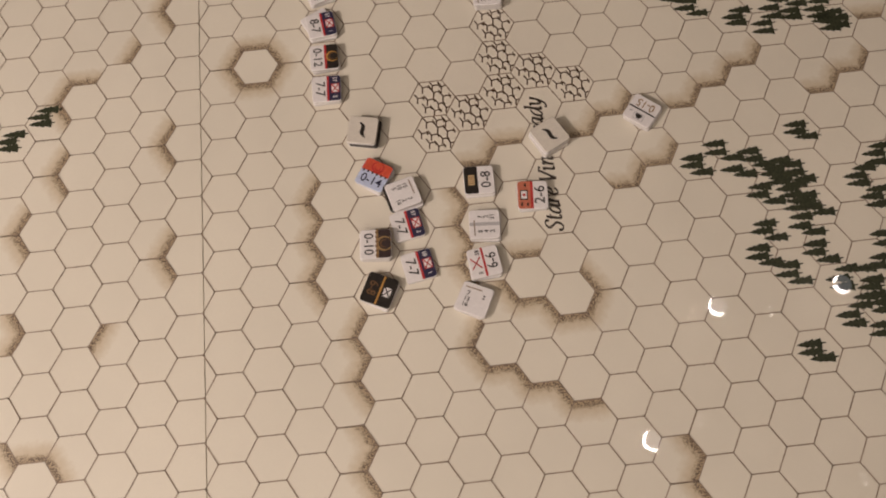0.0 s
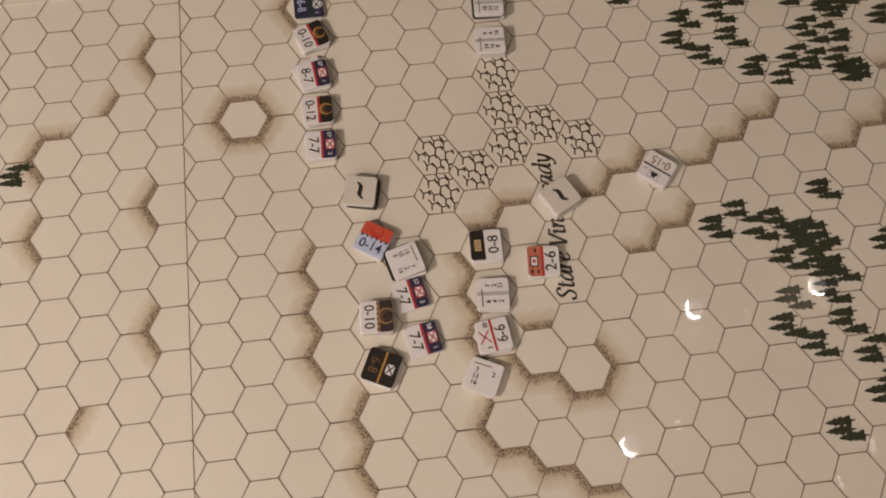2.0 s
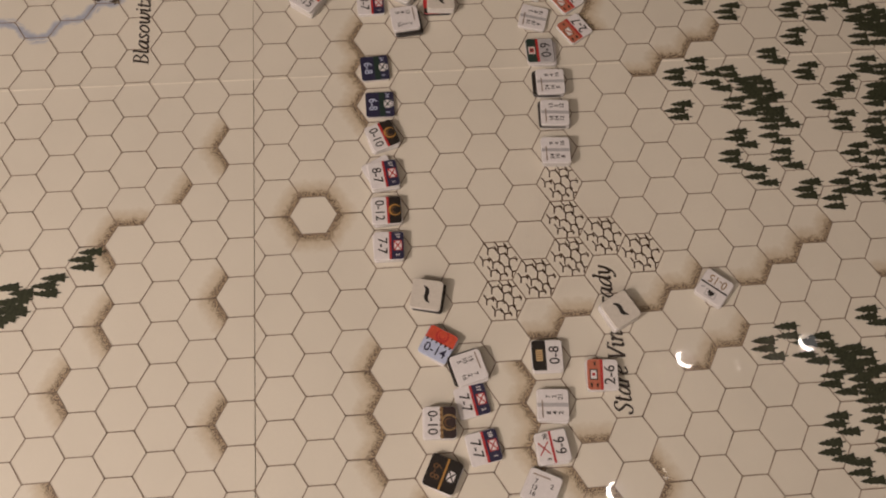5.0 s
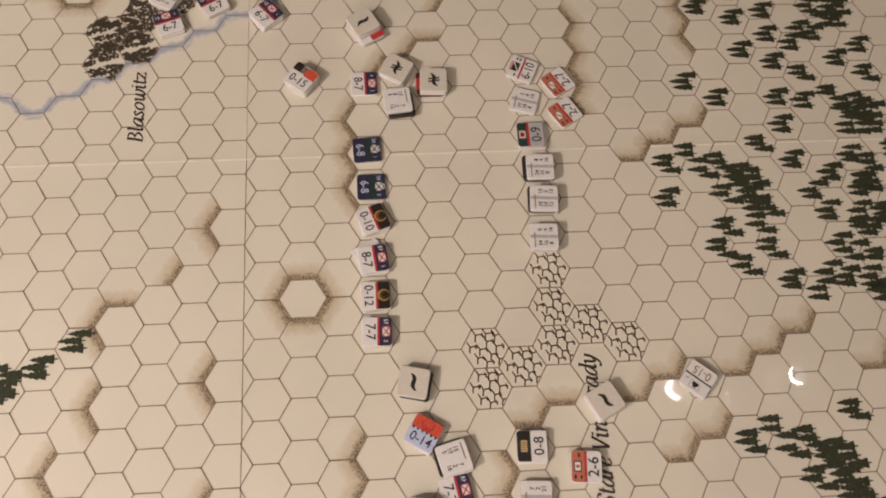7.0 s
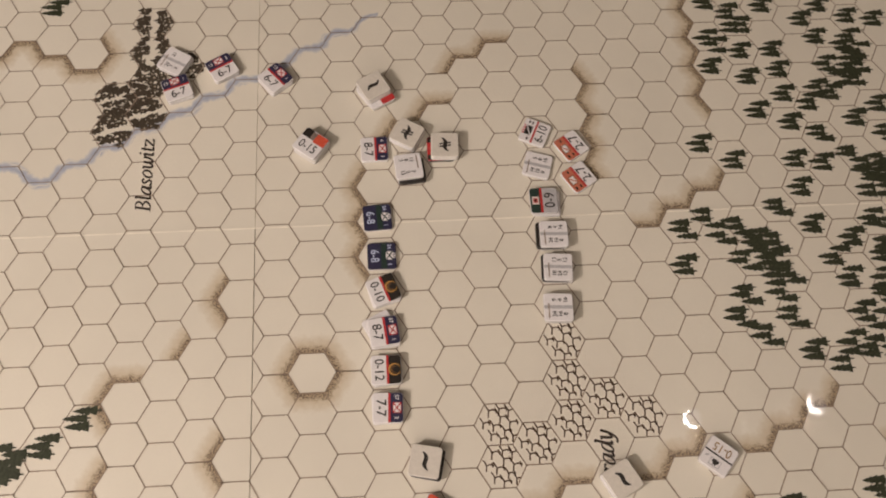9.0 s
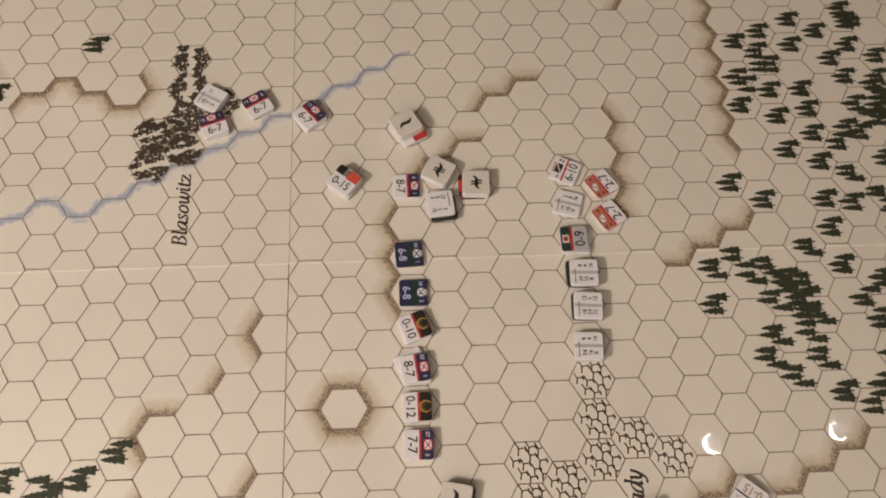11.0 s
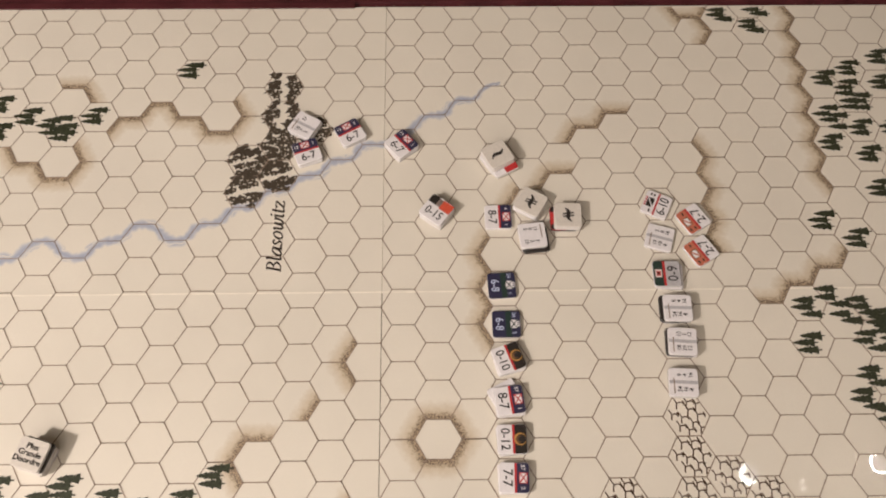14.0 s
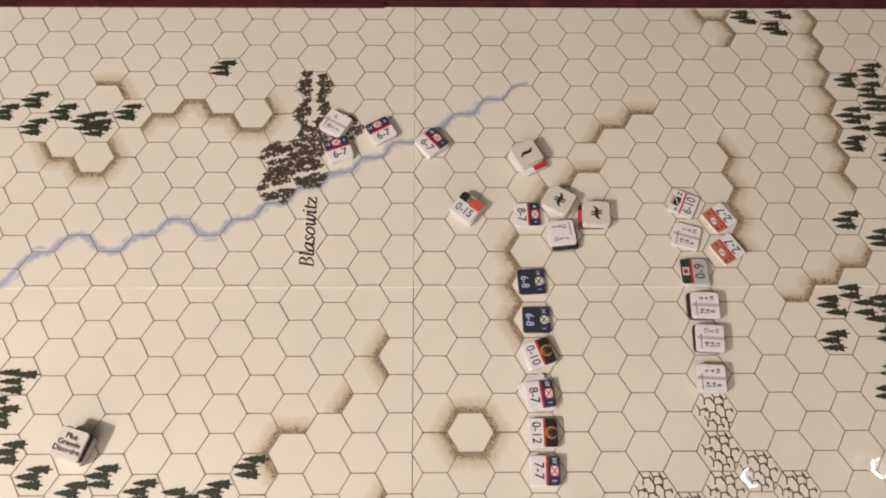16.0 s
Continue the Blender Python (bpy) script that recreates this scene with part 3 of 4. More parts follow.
# pen strokes of a slanted book face: advance, then strokes through points in ems, each drawn with a broad upright nib
GLYPHS = {
    "B": (0.54, ((0.12, 0.66), (0.12, 0.33), (0.12, 0.0)), ((0.02, 0.66), (0.28, 0.66), (0.41, 0.52), (0.29, 0.36), (0.12, 0.36)),
          ((0.27, 0.36), (0.47, 0.19), (0.30, 0.0), (0.02, 0.0))),
    "l": (0.25, ((0.01, 0.66), (0.10, 0.71)), ((0.10, 0.72), (0.10, 0.30), (0.11, 0.05), (0.16, 0.0), (0.24, 0.06))),
    "a": (0.49, ((0.40, 0.39), (0.26, 0.45), (0.10, 0.31), (0.06, 0.10), (0.16, 0.0), (0.31, 0.14), (0.39, 0.36)),
          ((0.41, 0.45), (0.38, 0.10), (0.42, 0.0), (0.51, 0.07))),
    "s": (0.36, ((0.31, 0.36), (0.22, 0.45), (0.10, 0.35), (0.19, 0.23), (0.28, 0.11), (0.16, 0.0), (0.03, 0.09))),
    "o": (0.46, ((0.26, 0.45), (0.10, 0.32), (0.06, 0.12), (0.18, 0.0), (0.36, 0.12), (0.39, 0.32), (0.26, 0.45))),
    "w": (0.66, ((0.02, 0.39), (0.10, 0.45), (0.11, 0.15), (0.18, 0.0), (0.31, 0.14), (0.36, 0.45)),
          ((0.36, 0.45), (0.36, 0.12), (0.43, 0.0), (0.56, 0.14), (0.61, 0.38), (0.54, 0.45))),
    "i": (0.25, ((0.02, 0.38), (0.10, 0.45), (0.10, 0.20), (0.11, 0.05), (0.16, 0.0), (0.23, 0.06)), ((0.105, 0.66), (0.115, 0.58))),
    "t": (0.28, ((0.12, 0.60), (0.11, 0.25), (0.11, 0.07), (0.17, 0.0), (0.27, 0.07)), ((0.01, 0.43), (0.26, 0.43))),
    "z": (0.38, ((0.05, 0.36), (0.06, 0.43), (0.34, 0.42)), ((0.34, 0.42), (0.19, 0.21), (0.04, 0.02)), ((0.04, 0.02), (0.33, 0.02), (0.36, 0.09))),
    "S": (0.47, ((0.42, 0.52), (0.40, 0.64), (0.25, 0.68), (0.11, 0.54), (0.22, 0.38), (0.37, 0.21), (0.26, 0.0), (0.08, 0.03), (0.04, 0.17))),
    "r": (0.34, ((0.02, 0.38), (0.10, 0.45), (0.09, 0.22), (0.08, 0.0)), ((0.10, 0.22), (0.19, 0.41), (0.32, 0.42), (0.31, 0.36))),
    "e": (0.40, ((0.08, 0.21), (0.26, 0.25), (0.34, 0.37), (0.23, 0.45), (0.09, 0.29), (0.07, 0.10), (0.18, 0.0), (0.35, 0.10))),
    "V": (0.53, ((0.00, 0.66), (0.18, 0.66)), ((0.09, 0.66), (0.15, 0.33), (0.21, 0.0)), ((0.21, 0.0), (0.36, 0.33), (0.50, 0.66)), ((0.42, 0.66), (0.58, 0.66))),
    "n": (0.47, ((0.02, 0.38), (0.09, 0.45), (0.09, 0.22), (0.08, 0.0)), ((0.09, 0.22), (0.23, 0.44), (0.34, 0.40), (0.32, 0.09), (0.37, 0.0), (0.45, 0.06))),
    "d": (0.50, ((0.40, 0.39), (0.26, 0.45), (0.10, 0.31), (0.06, 0.10), (0.16, 0.0), (0.31, 0.14), (0.39, 0.36)), ((0.33, 0.68), (0.42, 0.72)),
          ((0.42, 0.72), (0.39, 0.10), (0.43, 0.0), (0.51, 0.07))),
    "y": (0.45, ((0.02, 0.39), (0.10, 0.45), (0.13, 0.15), (0.20, 0.0), (0.31, 0.14)), ((0.38, 0.45), (0.34, 0.14), (0.22, -0.12), (0.07, -0.22), (0.0, -0.15))),
    " ": (0.20,)}


def lettering(body, em, x, y, turn, material, stretch=1.0, slant=0.20):
    """A place name in slanted serif print; x, y is where its base line begins."""
    verts, faces, pen, level = [], [], 0.0, 0.0
    for letter in body:
        for stroke in GLYPHS[letter][1:]:
            line = smooth_line([Vector(p) for p in stroke], 5)
            level += 0.000004
            for i, p in enumerate(line):
                d = (line[min(i + 1, len(line) - 1)] - line[max(i - 1, 0)]).normalized()
                wide = 0.021 + 0.034 * abs(d.y) ** 1.3
                for side in (-1, 1):
                    q = p + Vector((-d.y, d.x)) * wide * side
                    verts.append(((pen + q.x) * stretch * em + q.y * slant * em, q.y * em, level + (i % 2) * 0.000001))
                if i:
                    k = len(verts) - 4
                    faces.append((k, k + 2, k + 3, k + 1))
        pen += GLYPHS[letter][0]
    ob = part("place_name", mesh_of("place_name", verts, faces, material), board, "black italic place name lettering")
    ob.matrix_basis = Matrix.LocRotScale((x, y, lie(x, y) + 0.0002), Euler((0, 0, math.radians(turn))), None)
    return ob


lettering("Blasowitz", 0.0096, -0.0722, 0.0783, 90, m_black, 1.05)
lettering("Stare Vin", 0.0104, 0.1240, -0.0940, 89, m_black, 0.97)
lettering("rady", 0.0104, 0.1230, -0.0488, 89, m_black, 0.97)

# ---------------------------------------------------------------- counters
SIDE, THICK = 0.0127, 0.0016
H = SIDE / 2


def rounded(x0, x1, y0, y1, r=0.0013):
    """Outline of a rectangle inside the counter, rounded only where it meets the counter's corners."""
    pts = []
    for cx, cy, sx, sy, a0 in ((x1, y1, 1, 1, 0), (x0, y1, -1, 1, 90), (x0, y0, -1, -1, 180), (x1, y0, 1, -1, 270)):
        if abs(cx) > H - 0.0004 and abs(cy) > H - 0.0004:
            for i in range(5):
                t = math.radians(a0 + 22.5 * i)
                pts.append((cx - sx * r + r * math.cos(t), cy - sy * r + r * math.sin(t)))
        else:
            pts.append((cx, cy))
    return pts


def card_mesh(face, core):
    e = 0.00022
    outline = rounded(-H, H, -H, H)
    verts, faces, n = [], [], len(outline)
    for z, inset in ((0, 0), (THICK - e, 0), (THICK, e)):
        verts += [(x * (1 - inset / H), y * (1 - inset / H), z) for x, y in outline]
    for r in (0, 1):
        faces += [(r * n + i, r * n + (i + 1) % n, (r + 1) * n + (i + 1) % n, (r + 1) * n + i) for i in range(n)]
    faces += [tuple(range(2 * n, 3 * n)), tuple(range(n))[::-1]]
    me = mesh_of("card", verts, faces, core)
    me.materials.append(face)
    for i in list(range(n, 2 * n)) + [2 * n]:
        me.polygons[i].material_index = 1
    return me


CARDS = {}


def card(face, core):
    key = (face.name, core.name)
    if key not in CARDS:
        CARDS[key] = card_mesh(face, core)
    return CARDS[key]


PRINTS = {}


def patch(parent, name, box, material, z=0.00004, label=""):
    mm = [v * 0.001 for v in box]
    key = (name, tuple(box), material.name)
    if key not in PRINTS:
        pts = rounded(max(mm[0], -H + 0.00018), min(mm[1], H - 0.00018), max(mm[2], -H + 0.00018), min(mm[3], H - 0.00018))
        PRINTS[key] = mesh_of(name, [(x, y, 0) for x, y in pts], [tuple(range(len(pts)))], material)
    ob = part(name, PRINTS[key], parent, label)
    ob.location = (0, 0, THICK + z)
    return ob


def words(parent, body, size, x, y, material, z=0.00012, stretch=1.0, turn=0):
    key = ("words", body, size, material.name)
    if key not in PRINTS:
        PRINTS[key] = text_mesh(body, size * 0.001, material, 0, 0.00004)
    ob = part("number", PRINTS[key], parent)
    ob.matrix_basis = Matrix.LocRotScale((x * 0.001, y * 0.001, THICK + z), Euler((0, 0, math.radians(turn))), (stretch, 1, 1))
    return ob


def strokes(parent, name, lines, width, material, z=0.00012, label=""):
    segs = [(Vector(a) * 0.001, Vector(b) * 0.001) for a, b in lines]
    verts, faces = strips(segs, width * 0.001, 0)
    ob = part(name, mesh_of(name, verts, faces, material), parent, label)
    ob.location = (0, 0, THICK + z)
    return ob


def arc(parent, name, cx, cy, r, w, a0, a1, material, z=0.0001):
    n = 18
    verts, faces = [], []
    for i in range(n + 1):
        t = math.radians(a0 + (a1 - a0) * i / n)
        ww = w * (0.35 + 0.65 * math.sin(math.pi * i / n))
        verts += [((cx + (r - ww) * math.cos(t)) * 0.001, (cy + (r - ww) * math.sin(t)) * 0.001, 0),
                  ((cx + r * math.cos(t)) * 0.001, (cy + r * math.sin(t)) * 0.001, 0)]
        if i:
            faces.append((2 * i - 2, 2 * i - 1, 2 * i + 1, 2 * i))
    ob = part(name, mesh_of(name, verts, faces, material), parent)
    ob.location = (0, 0, THICK + z)
    return ob


def unit_box(parent, y, face, ink, w=2.0, h=1.55):
    box = patch(parent, "unit_box", (-w, w, y - h, y + h), face, 0.00008, "small box with a diagonal cross")
    lines = [((-w, -h), (w, h)), ((-w, h), (w, -h))]
    segs = [(Vector((a[0], a[1] + y)) * 0.001, Vector((b[0], b[1] + y)) * 0.001) for a, b in lines]
    verts, faces = strips(segs, 0.0005, 0)
    part("cross", mesh_of("cross", verts, faces, ink), box).location = (0, 0, 0.00005)
    return box


def counter(x, y, turn, level, face, core, label, group="counters"):
    """A die-cut cardboard counter; its top print points along turn (degrees)."""
    thing = new("game_counter")
    thing.matrix_basis = pose(x * 0.001, y * 0.001, 0.0003 + level * (THICK + 0.00003), 0, 0, turn - 90)
    tagged(thing, label, "game counter", group)
    return thing, part("card", card(face, core), thing)


def stack_under(x, y, turn, count, seed, dark=None, spread=0.5):
    """The counters below the top one of a stack; dark is how far the dark-edged one has slid out, in mm."""
    rng = random.Random(seed)
    for i in range(count):
        face = rng.choice((m_white, m_cream)) if i < count - 1 else m_white
        tone = "dark" if dark and i == count - 1 else "pale"
        face = m_dkblack if tone == "dark" else face
        lean = dark if tone == "dark" else (0.0, 0.0)
        counter(x + rng.uniform(-1, 1) * spread + lean[0], y + rng.uniform(-1, 1) * spread + lean[1], turn + rng.uniform(-5, 5), i, face,
                m_dark_core if tone == "dark" else m_core, tone + "-edged cardboard counter inside a stack on the map")


def line_unit(x, y, turn, value, left, right, under=0, dark=None):
    stack_under(x, y, turn, under, value + str(x), dark)
    t, c = counter(x, y, turn, under, m_white, m_core, "white and navy counter with a red stripe and " + value)
    patch(c, "band", (-6.35, 6.35, 0.9, 6.35), m_navy, label="navy band")
    patch(c, "stripe", (-6.35, 6.35, 0.1, 1.05), m_red, 0.00006, "red stripe")
    patch(c, "box_rim", (-2.25, 2.25, 1.95, 5.55), m_red, 0.00007, "thin red rim of the box")
    unit_box(c, 3.75, m_white, m_red, 1.95, 1.5)
    words(c, left, 2.3, -4.3, 3.6, m_white)
    words(c, right, 2.3, 4.2, 3.6, m_white)
    words(c, value, 5.8, 0, -2.9, m_dkblack, stretch=0.95)


def guard_unit(x, y, turn, value, right):
    t, c = counter(x, y, turn, 0, m_navy, m_core, "dark navy counter with a green band, white number " + value)
    patch(c, "band", (-6.35, 6.35, -0.3, 2.2), m_green, label="dark green band")
    unit_box(c, 3.4, m_white, m_green)
    strokes(c, "crown", [((-1.2, 5.0), (-0.8, 5.9)), ((0, 5.0), (0, 6.0)), ((1.2, 5.0), (0.8, 5.9))], 0.5, m_white)
    words(c, "24", 2.3, -4.3, 3.4, m_sky)
    words(c, right, 2.3, 4.2, 3.4, m_sky)
    words(c, value, 5.2, 0, -3.2, m_sky, stretch=0.9)


def leader(x, y, turn, value, face, band, emblem, fringe, under=1, dark=None):
    stack_under(x, y, turn, under, value + str(y), dark)
    t, c = counter(x, y, turn, under, face, m_core, "leader counter with an emblem band over the number " + value)
    patch(c, "band", (-6.35, 6.35, 0.6, 6.35), band, label="emblem band")
    if fringe:
        patch(c, "fringe", (-6.35, 6.35, 0.1, 1.1), fringe, 0.00006, "narrow coloured fringe")
    if fringe is m_ochre or not fringe:
        strokes(c, "fringe_tassels", [((q, 0.7), (q, 0.1)) for q in (-5.0, -3.0, -1.0, 1.0, 3.0, 5.0)], 0.8, m_bronze if fringe else m_umber,
                label="short dark tassels along the band")
    if emblem:
        wide = 1.2 if fringe is m_ochre else 1.0
        arc(c, "crescent_emblem", 0, 3.5, 2.7 * wide, 0.9, 115, 425, emblem)
        arc(c, "emblem_core", 0, 3.4, 1.45 * wide, 0.6, 150, 390, m_bronze if fringe else emblem)
    words(c, value, 5.5, 0, -3.0, m_navy if face is m_sky else m_dkblack, stretch=0.95)


def allied_unit(x, y, turn, value, under=0):
    stack_under(x, y, turn, under, value + str(y))
    t, c = counter(x, y, turn, under, m_white, m_core, "vermilion and white counter with a boxed symbol and " + value)
    patch(c, "band", (-6.35, 6.35, 0.6, 6.35), m_orange, label="vermilion band")
    patch(c, "stripe", (-6.35, 6.35, -0.2, 0.9), m_red, 0.00006, "thin red stripe")
    if value == "2-7":
        frame_ = patch(c, "unit_box", (-2.3, 2.3, 1.9, 5.3), m_bronze, 0.00008, "outlined box with a slash")
        patch(frame_, "box_field", (-1.9, 1.9, 2.3, 4.9), m_white, 0).location = (0, 0, 0.00004)
        strokes(frame_, "slash", [((-1.7, 2.4), (1.7, 4.8))], 0.6, m_orange, 0).location = (0, 0, 0.00008)
    else:
        frame_ = patch(c, "unit_box", (-2.2, 2.2, 2.0, 5.2), m_dkblack, 0.00008, "outlined symbol box")
        patch(frame_, "box_field", (-1.7, 1.7, 2.45, 4.75), m_white, 0).location = (0, 0, 0.00004)
        patch(frame_, "box_mark", (-0.6, 0.6, 3.0, 4.2), m_red, 0).location = (0, 0, 0.00008)
    strokes(c, "small_mark", [((-4.8, 2.2), (-3.8, 2.2)), ((3.9, 3.0), (4.9, 3.0)), ((-4.8, 4.6), (-3.6, 4.6))], 0.8, m_dkblack)
    words(c, value, 6.2, 0, -3.0, m_dkblack, stretch=1.0)


def roster(x, y, turn, rows, under=0, dark=None, band=True, head=True):
    stack_under(x, y, turn, under, str(x) + str(y), dark, 0.7)
    t, c = counter(x, y, turn, under, m_white, m_core, "white roster counter with small black figures, face up")
    if band:
        patch(c, "band", (-0.75, 0.75, -6.35, 6.35), m_grey, label="pale grey band")
    if head:
        strokes(c, "heading", [((-5.0, 4.15), (1.6, 4.25))], 0.5, m_line, label="small unreadable heading")
    for r, row in enumerate(rows):
        for q, value in zip((-3.2, 3.2), row):
            if value:
                words(c, value, 2.55, q, 1.7 - 2.4 * r, m_dkblack)


def squiggle(parent, cx, cy, bars):
    n = 16
    verts, faces = [], []
    for i in range(n + 1):
        t = i / n * 2 - 1
        x, y = 0.7 * t - 2.2 * t ** 3, t * 3.5
        w = 0.78 * (1 - t * t) ** 0.7 + 0.14
        verts += [((cx + x - w) * 0.001, (cy + y - 0.2) * 0.001, 0), ((cx + x + w) * 0.001, (cy + y + 0.2) * 0.001, 0)]
        if i:
            faces.append((2 * i - 2, 2 * i - 1, 2 * i + 1, 2 * i))
    ob = part("squiggle", mesh_of("squiggle", verts, faces, m_dkblack), parent, "black brush stroke mark")
    ob.location = (0, 0, THICK + 0.00005)
    if bars:
        strokes(parent, "bar", [((-2.4, 0.35), (2.4, 1.05)), ((-2.4, -1.05), (2.4, -0.35))], 0.8, m_dkblack, 0.00009, "black cross bars")


def marker(x, y, turn, bars, under, dark=None, level=None):
    stack_under(x, y, turn, under, str(x), dark, 0.6)
    t, c = counter(x, y, turn, under if level is None else level, m_cream, m_core, "cream marker counter with a black brush mark on a stack")
    squiggle(c, 0, 0, bars)


# upper groups
line_unit(-62.6, 141.4, 110, "6-7", "13", "1", 1)
line_unit(-41.8, 152.3, 120, "6-7", "13", "2", 1)
line_unit(-16.4, 145.5, 40, "6-7", "13", "1", 1)
roster(-64.7, 156.7, 150, (("20", "21"), ("7", ""), ("3", "")), 1)
stack_under(0.4, 107.9, 52, 2, "e")
t, c = counter(0.4, 107.9, 52, 2, m_white, m_core, "white counter with a black and a red flag, number 0-15")
patch(c, "flag", (-6.3, -1.9, 1.6, 6.3), m_dkblack, label="black flag field")
patch(c, "flag", (-2.0, 0.5, 1.6, 5.6), m_shade, 0.00006, label="brown-grey middle of the flag")
patch(c, "flag", (0.3, 6.2, 0.9, 5.9), m_scarlet, 0.00008, label="vermilion flag field")
words(c, "0-15", 6.0, 0, -2.4, m_dkblack, stretch=0.84)
line_unit(29.6, 105.4, 1, "8-7", "4", "1")
t, c = counter(32.3, 134.2, 208, 1, m_white, m_core, "white and red counter under a marker on the map")
patch(c, "band", (-6.35, -1.0, -6.35, 0.6), m_red, label="red band")
counter(29.5, 18.0, 27, 0, m_white, m_core, "white counter turned askew under a stack on the map")
marker(45.3, 111.7, 60, True, 2)
t, c = counter(60.6, 104.5, 0, 0, m_red, m_dark_core, "red and black counter under a marker on the map")
patch(c, "corner_print", (-6.35, -3.2, -6.35, -3.0), m_dkblack, label="black corner print")
patch(c, "corner_print", (3.2, 6.35, -6.35, -3.0), m_dkblack, label="black corner print")
counter(62.3, 104.4, 87, 1, m_cream, m_core, "pale-edged cardboard counter inside a stack on the map")
marker(62.5, 104.6, 88, True, 0, level=2)
roster(45.0, 94.1, 6, (("13", "7"), ("8", "2"), ("5", "15")), 2, (1.3, -0.9), False)
guard_unit(29.8, 70.2, 3, "6-8", "1")
guard_unit(31.1, 51.3, 0, "6-8", "2")
leader(31.3, 34.8, 20, "0-10", m_white, m_dkblack, m_gold, m_red, 1)
line_unit(30.8, 15.9, 7, "8-7", "57", "1", 1)
leader(31.1, -1.0, 0, "0-12", m_white, m_dkblack, m_gold, m_red, 1)
line_unit(31.2, -17.1, -2, "7-7", "57", "2", 1)
allied_unit(122.3, 103.6, 212, "2-7")
allied_unit(123.9, 86.9, 212, "2-7")
roster(105.2, 93.8, 163, (("19", "5"), ("18", "8"), ("8", "16")), 0)
roster(108.4, 57.1, 178, (("24", "8"), ("16", "4"), ("8", "16")), 2, (-1.7, 0.2))
roster(108.5, 41.2, 176, (("18", "13"), ("24", "5"), ("12", "12")), 2, (-0.1, 0.4))
roster(106.5, 22.5, 177, (("24", "9"), ("16", "4"), ("8", "16")), 2)
# lower groups
marker(45.3, -39.9, 78, False, 2, (1.5, -0.5))
marker(124.2, -51.5, 118, False, 2)
leader(48.5, -60.7, 58, "0-14", m_sky, m_scarlet, m_red, None, 1)
roster(59.9, -71.4, -345, (("15", "7"), ("10", "2"), ("5", "16")), 2, (-0.9, 0.5), False)
line_unit(60.2, -84.3, 10, "7-7", "57", "2")
leader(46.7, -92.4, -3, "0-10", m_white, m_umber, m_ochre, m_ochre, 2)
line_unit(63.1, -102.6, 10, "7-7", "58", "1")
allied_unit(113.2, -77.7, 175, "2-6", 1)
roster(91.8, -88.3, 176, (("8", "7"), ("4", "2"), ("2", "21")), 1)
roster(83.9, -119.9, 64, (("7", "2"), ("13", ""), ("16", "")), 1, None, False)


def cavalry(x, y, turn, value, stripe, symbol, ink, grey=None, under=0, tall=1.0):
    """White counters with a narrow stripe and a small dark symbol."""
    stack_under(x, y, turn, under, value + str(x))
    t, c = counter(x, y, turn, under, m_white, m_core, "white counter with a narrow stripe, dark symbol and " + value)
    patch(c, "stripe", (-6.35, 6.35, -0.2, 0.7 * tall), stripe, 0.00006, "narrow stripe")
    if symbol == "cross":
        strokes(c, "cross", [((-2.3, 1.6), (2.3, 5.4)), ((-2.3, 5.4), (2.3, 1.6))], 0.5, m_red, label="red diagonal cross")
        words(c, "38", 2.4, 4.4, 2.2, m_dkblack)
        words(c, "3", 2.4, -4.4, 2.4, m_dkblack)
    else:
        if ink is m_dkblack:
            box = patch(c, "unit_box", (-2.5, 2.5, 1.7, 4.9), m_dkblack, 0.00006, "black box with a pale slash")
            strokes(box, "slash", [((-2.3, 1.8), (2.3, 4.8))], 0.5, m_white, 0).location = (0, 0, 0.00006)
        else:
            box = patch(c, "unit_box", (-2.4, 2.4, 1.9, 5.2), m_grey, 0.00006, "thin outlined box")
            patch(box, "box_field", (-2.1, 2.1, 2.2, 4.9), m_white, 0).location = (0, 0, 0.00003)
            pts = [(-1.7, 2.2), (1.7, 2.2), (1.9, 3.6), (1.0, 4.2), (0.6, 5.6), (0, 4.6), (-0.7, 5.5), (-1.1, 4.2), (-1.9, 3.4)]
            me = mesh_of("emblem", [(a * 0.0008, (3.5 + (b - 3.7) * 0.8) * 0.001, 0) for a, b in pts], [tuple(range(len(pts)))], m_dkblack)
            part("emblem", me, c, "small black emblem").location = (0, 0, THICK + 0.00014)
        if ink is m_dkblack:
            strokes(c, "tuft", [((q, 5.1), (q, 5.9)) for q in (-2.0, -0.7, 0.7, 2.0)], 0.7, m_red, label="red tufts over the emblem")
            strokes(c, "small_mark", [((-5.0, 2.6), (-3.9, 2.6)), ((3.9, 2.4), (4.9, 2.4)), ((4.0, 4.0), (4.9, 4.0))], 0.8, m_umber)
        else:
            strokes(c, "small_mark", [((3.7, 2.0), (4.7, 2.6))], 0.7, m_grey)
    words(c, value, 6.2 if ink is m_dkblack else 5.4, 0, -3.0, ink, stretch=0.84)


cavalry(105.8, 111.3, 155, "6-10", m_red, "emblem", m_dkblack)
cavalry(89.8, -104.6, 187, "6-6", m_red, "cross", m_dkblack, under=1)
cavalry(165.4, -44.3, 230, "0-15", m_dkblack, "emblem", m_ochre, under=1, tall=0.75)

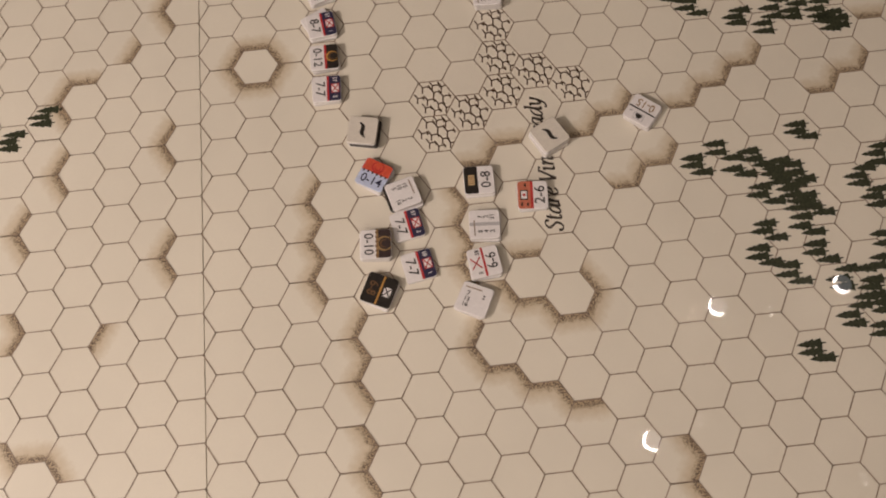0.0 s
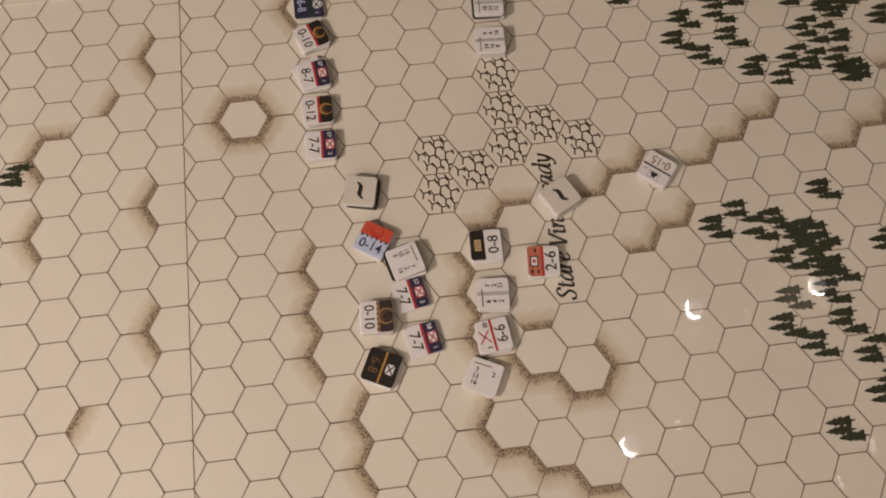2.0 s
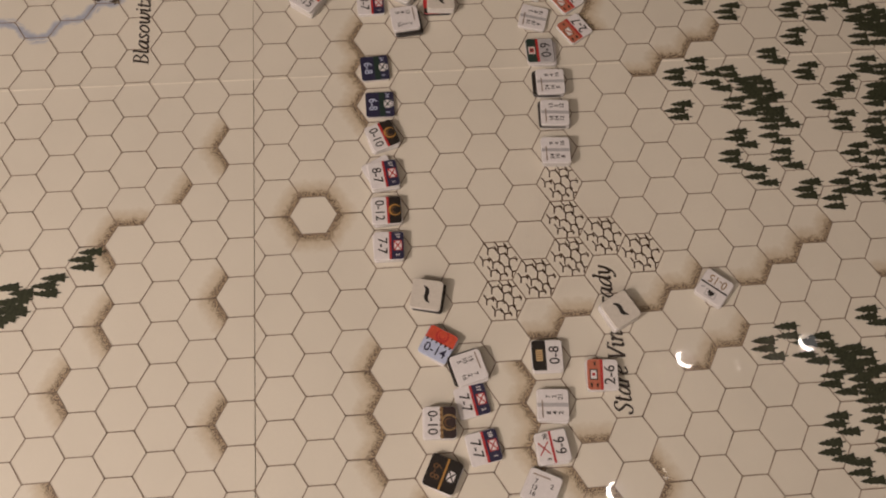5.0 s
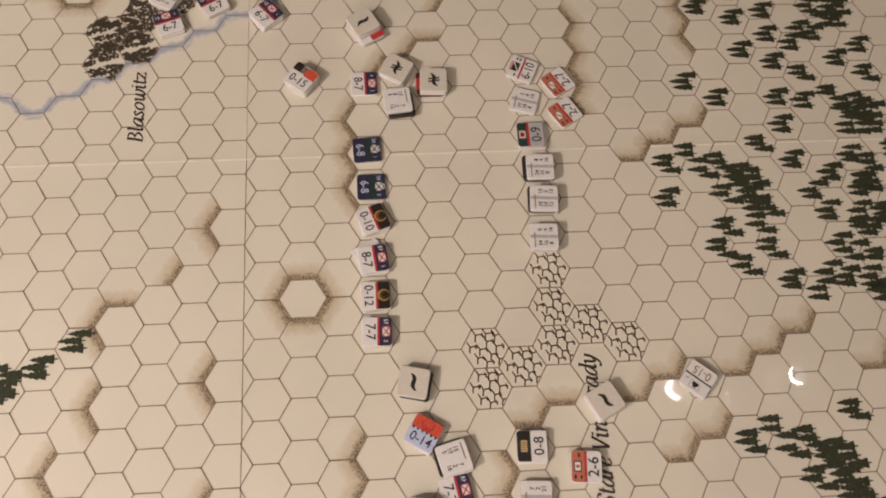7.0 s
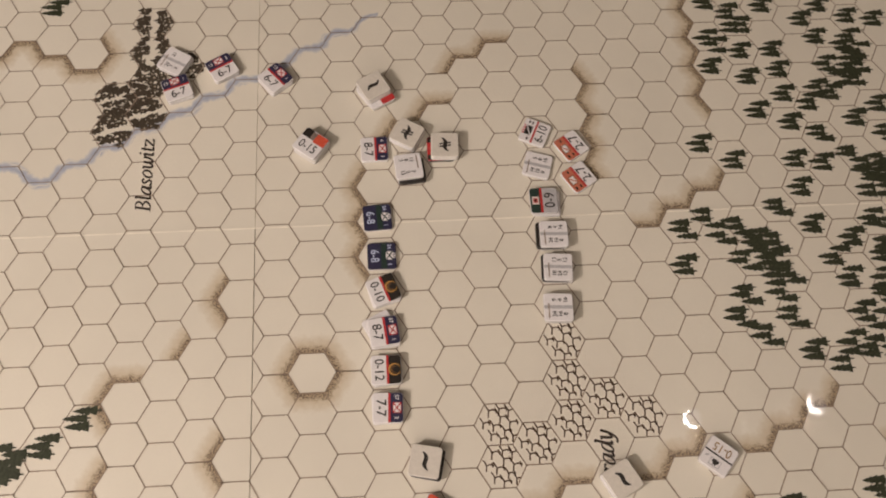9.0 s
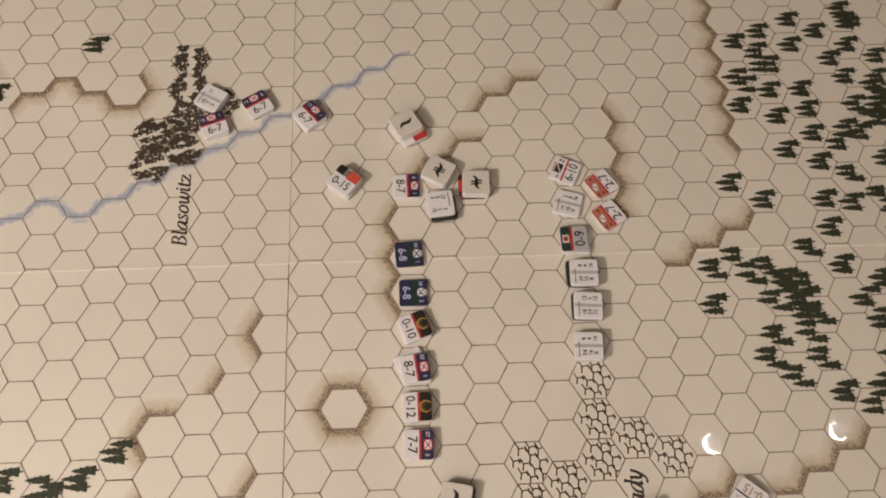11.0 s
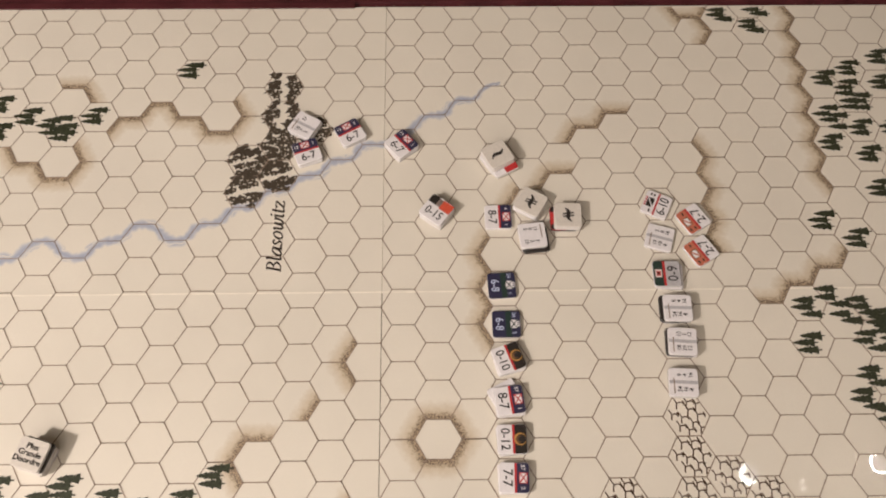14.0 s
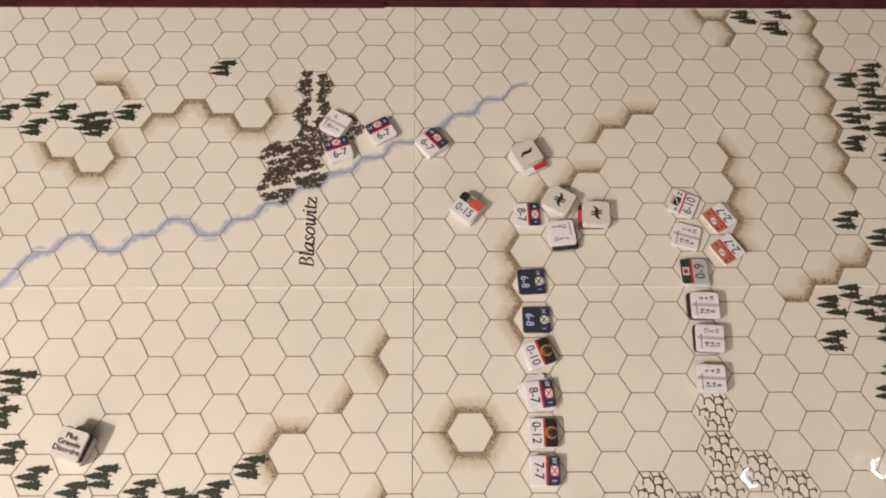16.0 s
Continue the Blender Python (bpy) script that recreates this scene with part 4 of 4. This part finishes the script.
# guard battery and commanders with half-tone faces
t, c = counter(105.9, 74.6, 180, 1, m_grey, m_core, "grey and dark green counter with a red stripe, number 0-9")
counter(107.3, 74.1, 176, 0, m_white, m_core, "pale-edged cardboard counter inside a stack on the map")
patch(c, "band", (-6.35, 6.35, 1.6, 6.35), m_green, label="dark green band")
patch(c, "stripe", (-6.35, 6.35, 0.6, 1.7), m_red, 0.00006, "red stripe")
patch(c, "unit_box", (-2.0, 2.0, 2.3, 5.4), m_pink, 0.00008, "small pale box")
patch(c, "box_mark", (-1.1, 1.1, 2.9, 4.8), m_red, 0.00012, "red mark")
patch(c, "box_mark", (-0.5, 0.5, 3.4, 4.5), m_dkblack, 0.00016, "black mark")
words(c, "0-9", 6.6, 0, -2.8, m_dkblack, stretch=0.9)
stack_under(91.9, -68.3, 178, 1, "b")
t, c = counter(91.9, -68.3, 178, 1, m_white, m_core, "white and black counter with a gold plate, number 0-8")
patch(c, "band", (-6.35, 6.35, 0.5, 6.35), m_dkblack, label="black band")
patch(c, "plate", (-2.3, 2.3, 1.9, 4.5), m_pale_gold, 0.00008, "gold plate")
strokes(c, "plate_mark", [((q, 2.2), (q, 4.2)) for q in (-1.4, -0.5, 0.5, 1.4)], 0.35, m_bronze, label="bronze columns on the plate")
words(c, "0-8", 5.9, 0, -3.0, m_dkblack, stretch=0.98)
stack_under(46.4, -111.6, -26, 1, "c")
t, c = counter(46.4, -111.6, -26, 1, m_dkblack, m_core, "black counter with a gold stripe, white box and 6-8")
patch(c, "stripe", (-6.35, 6.35, 0.0, 0.8), m_gold, 0.00006, "gold stripe")
unit_box(c, 3.3, m_white, m_dkblack)
words(c, "6-8", 5.2, 0, -3.0, m_bronze, stretch=0.9)
stack_under(30.3, 137.2, 28, 1, "d")
counter(30.5, 136.9, 31, 2, m_cream, m_core, "pale-edged cardboard counter inside a stack on the map")
t, c = counter(30.3, 137.2, 28, 3, m_cream, m_core, "cream marker counter with a black brush mark on a stack")
squiggle(c, 0, 0, False)
stack_under(-167.5, -6.2, 70, 5, "g", (0.9, -0.2), 0.6)
t, c = counter(-167.5, -6.2, 73, 5, m_cream, m_core, "cream counter lettered in black on a tall dark-edged stack")
for i, line in enumerate(("Plus", "Grande", "Disordre")):
    words(c, line, 3.3, -0.2, 3.0 - 2.9 * i, m_dkblack)
    words(c, line, 3.3, -0.06, 2.96 - 2.9 * i, m_dkblack, 0.00014)
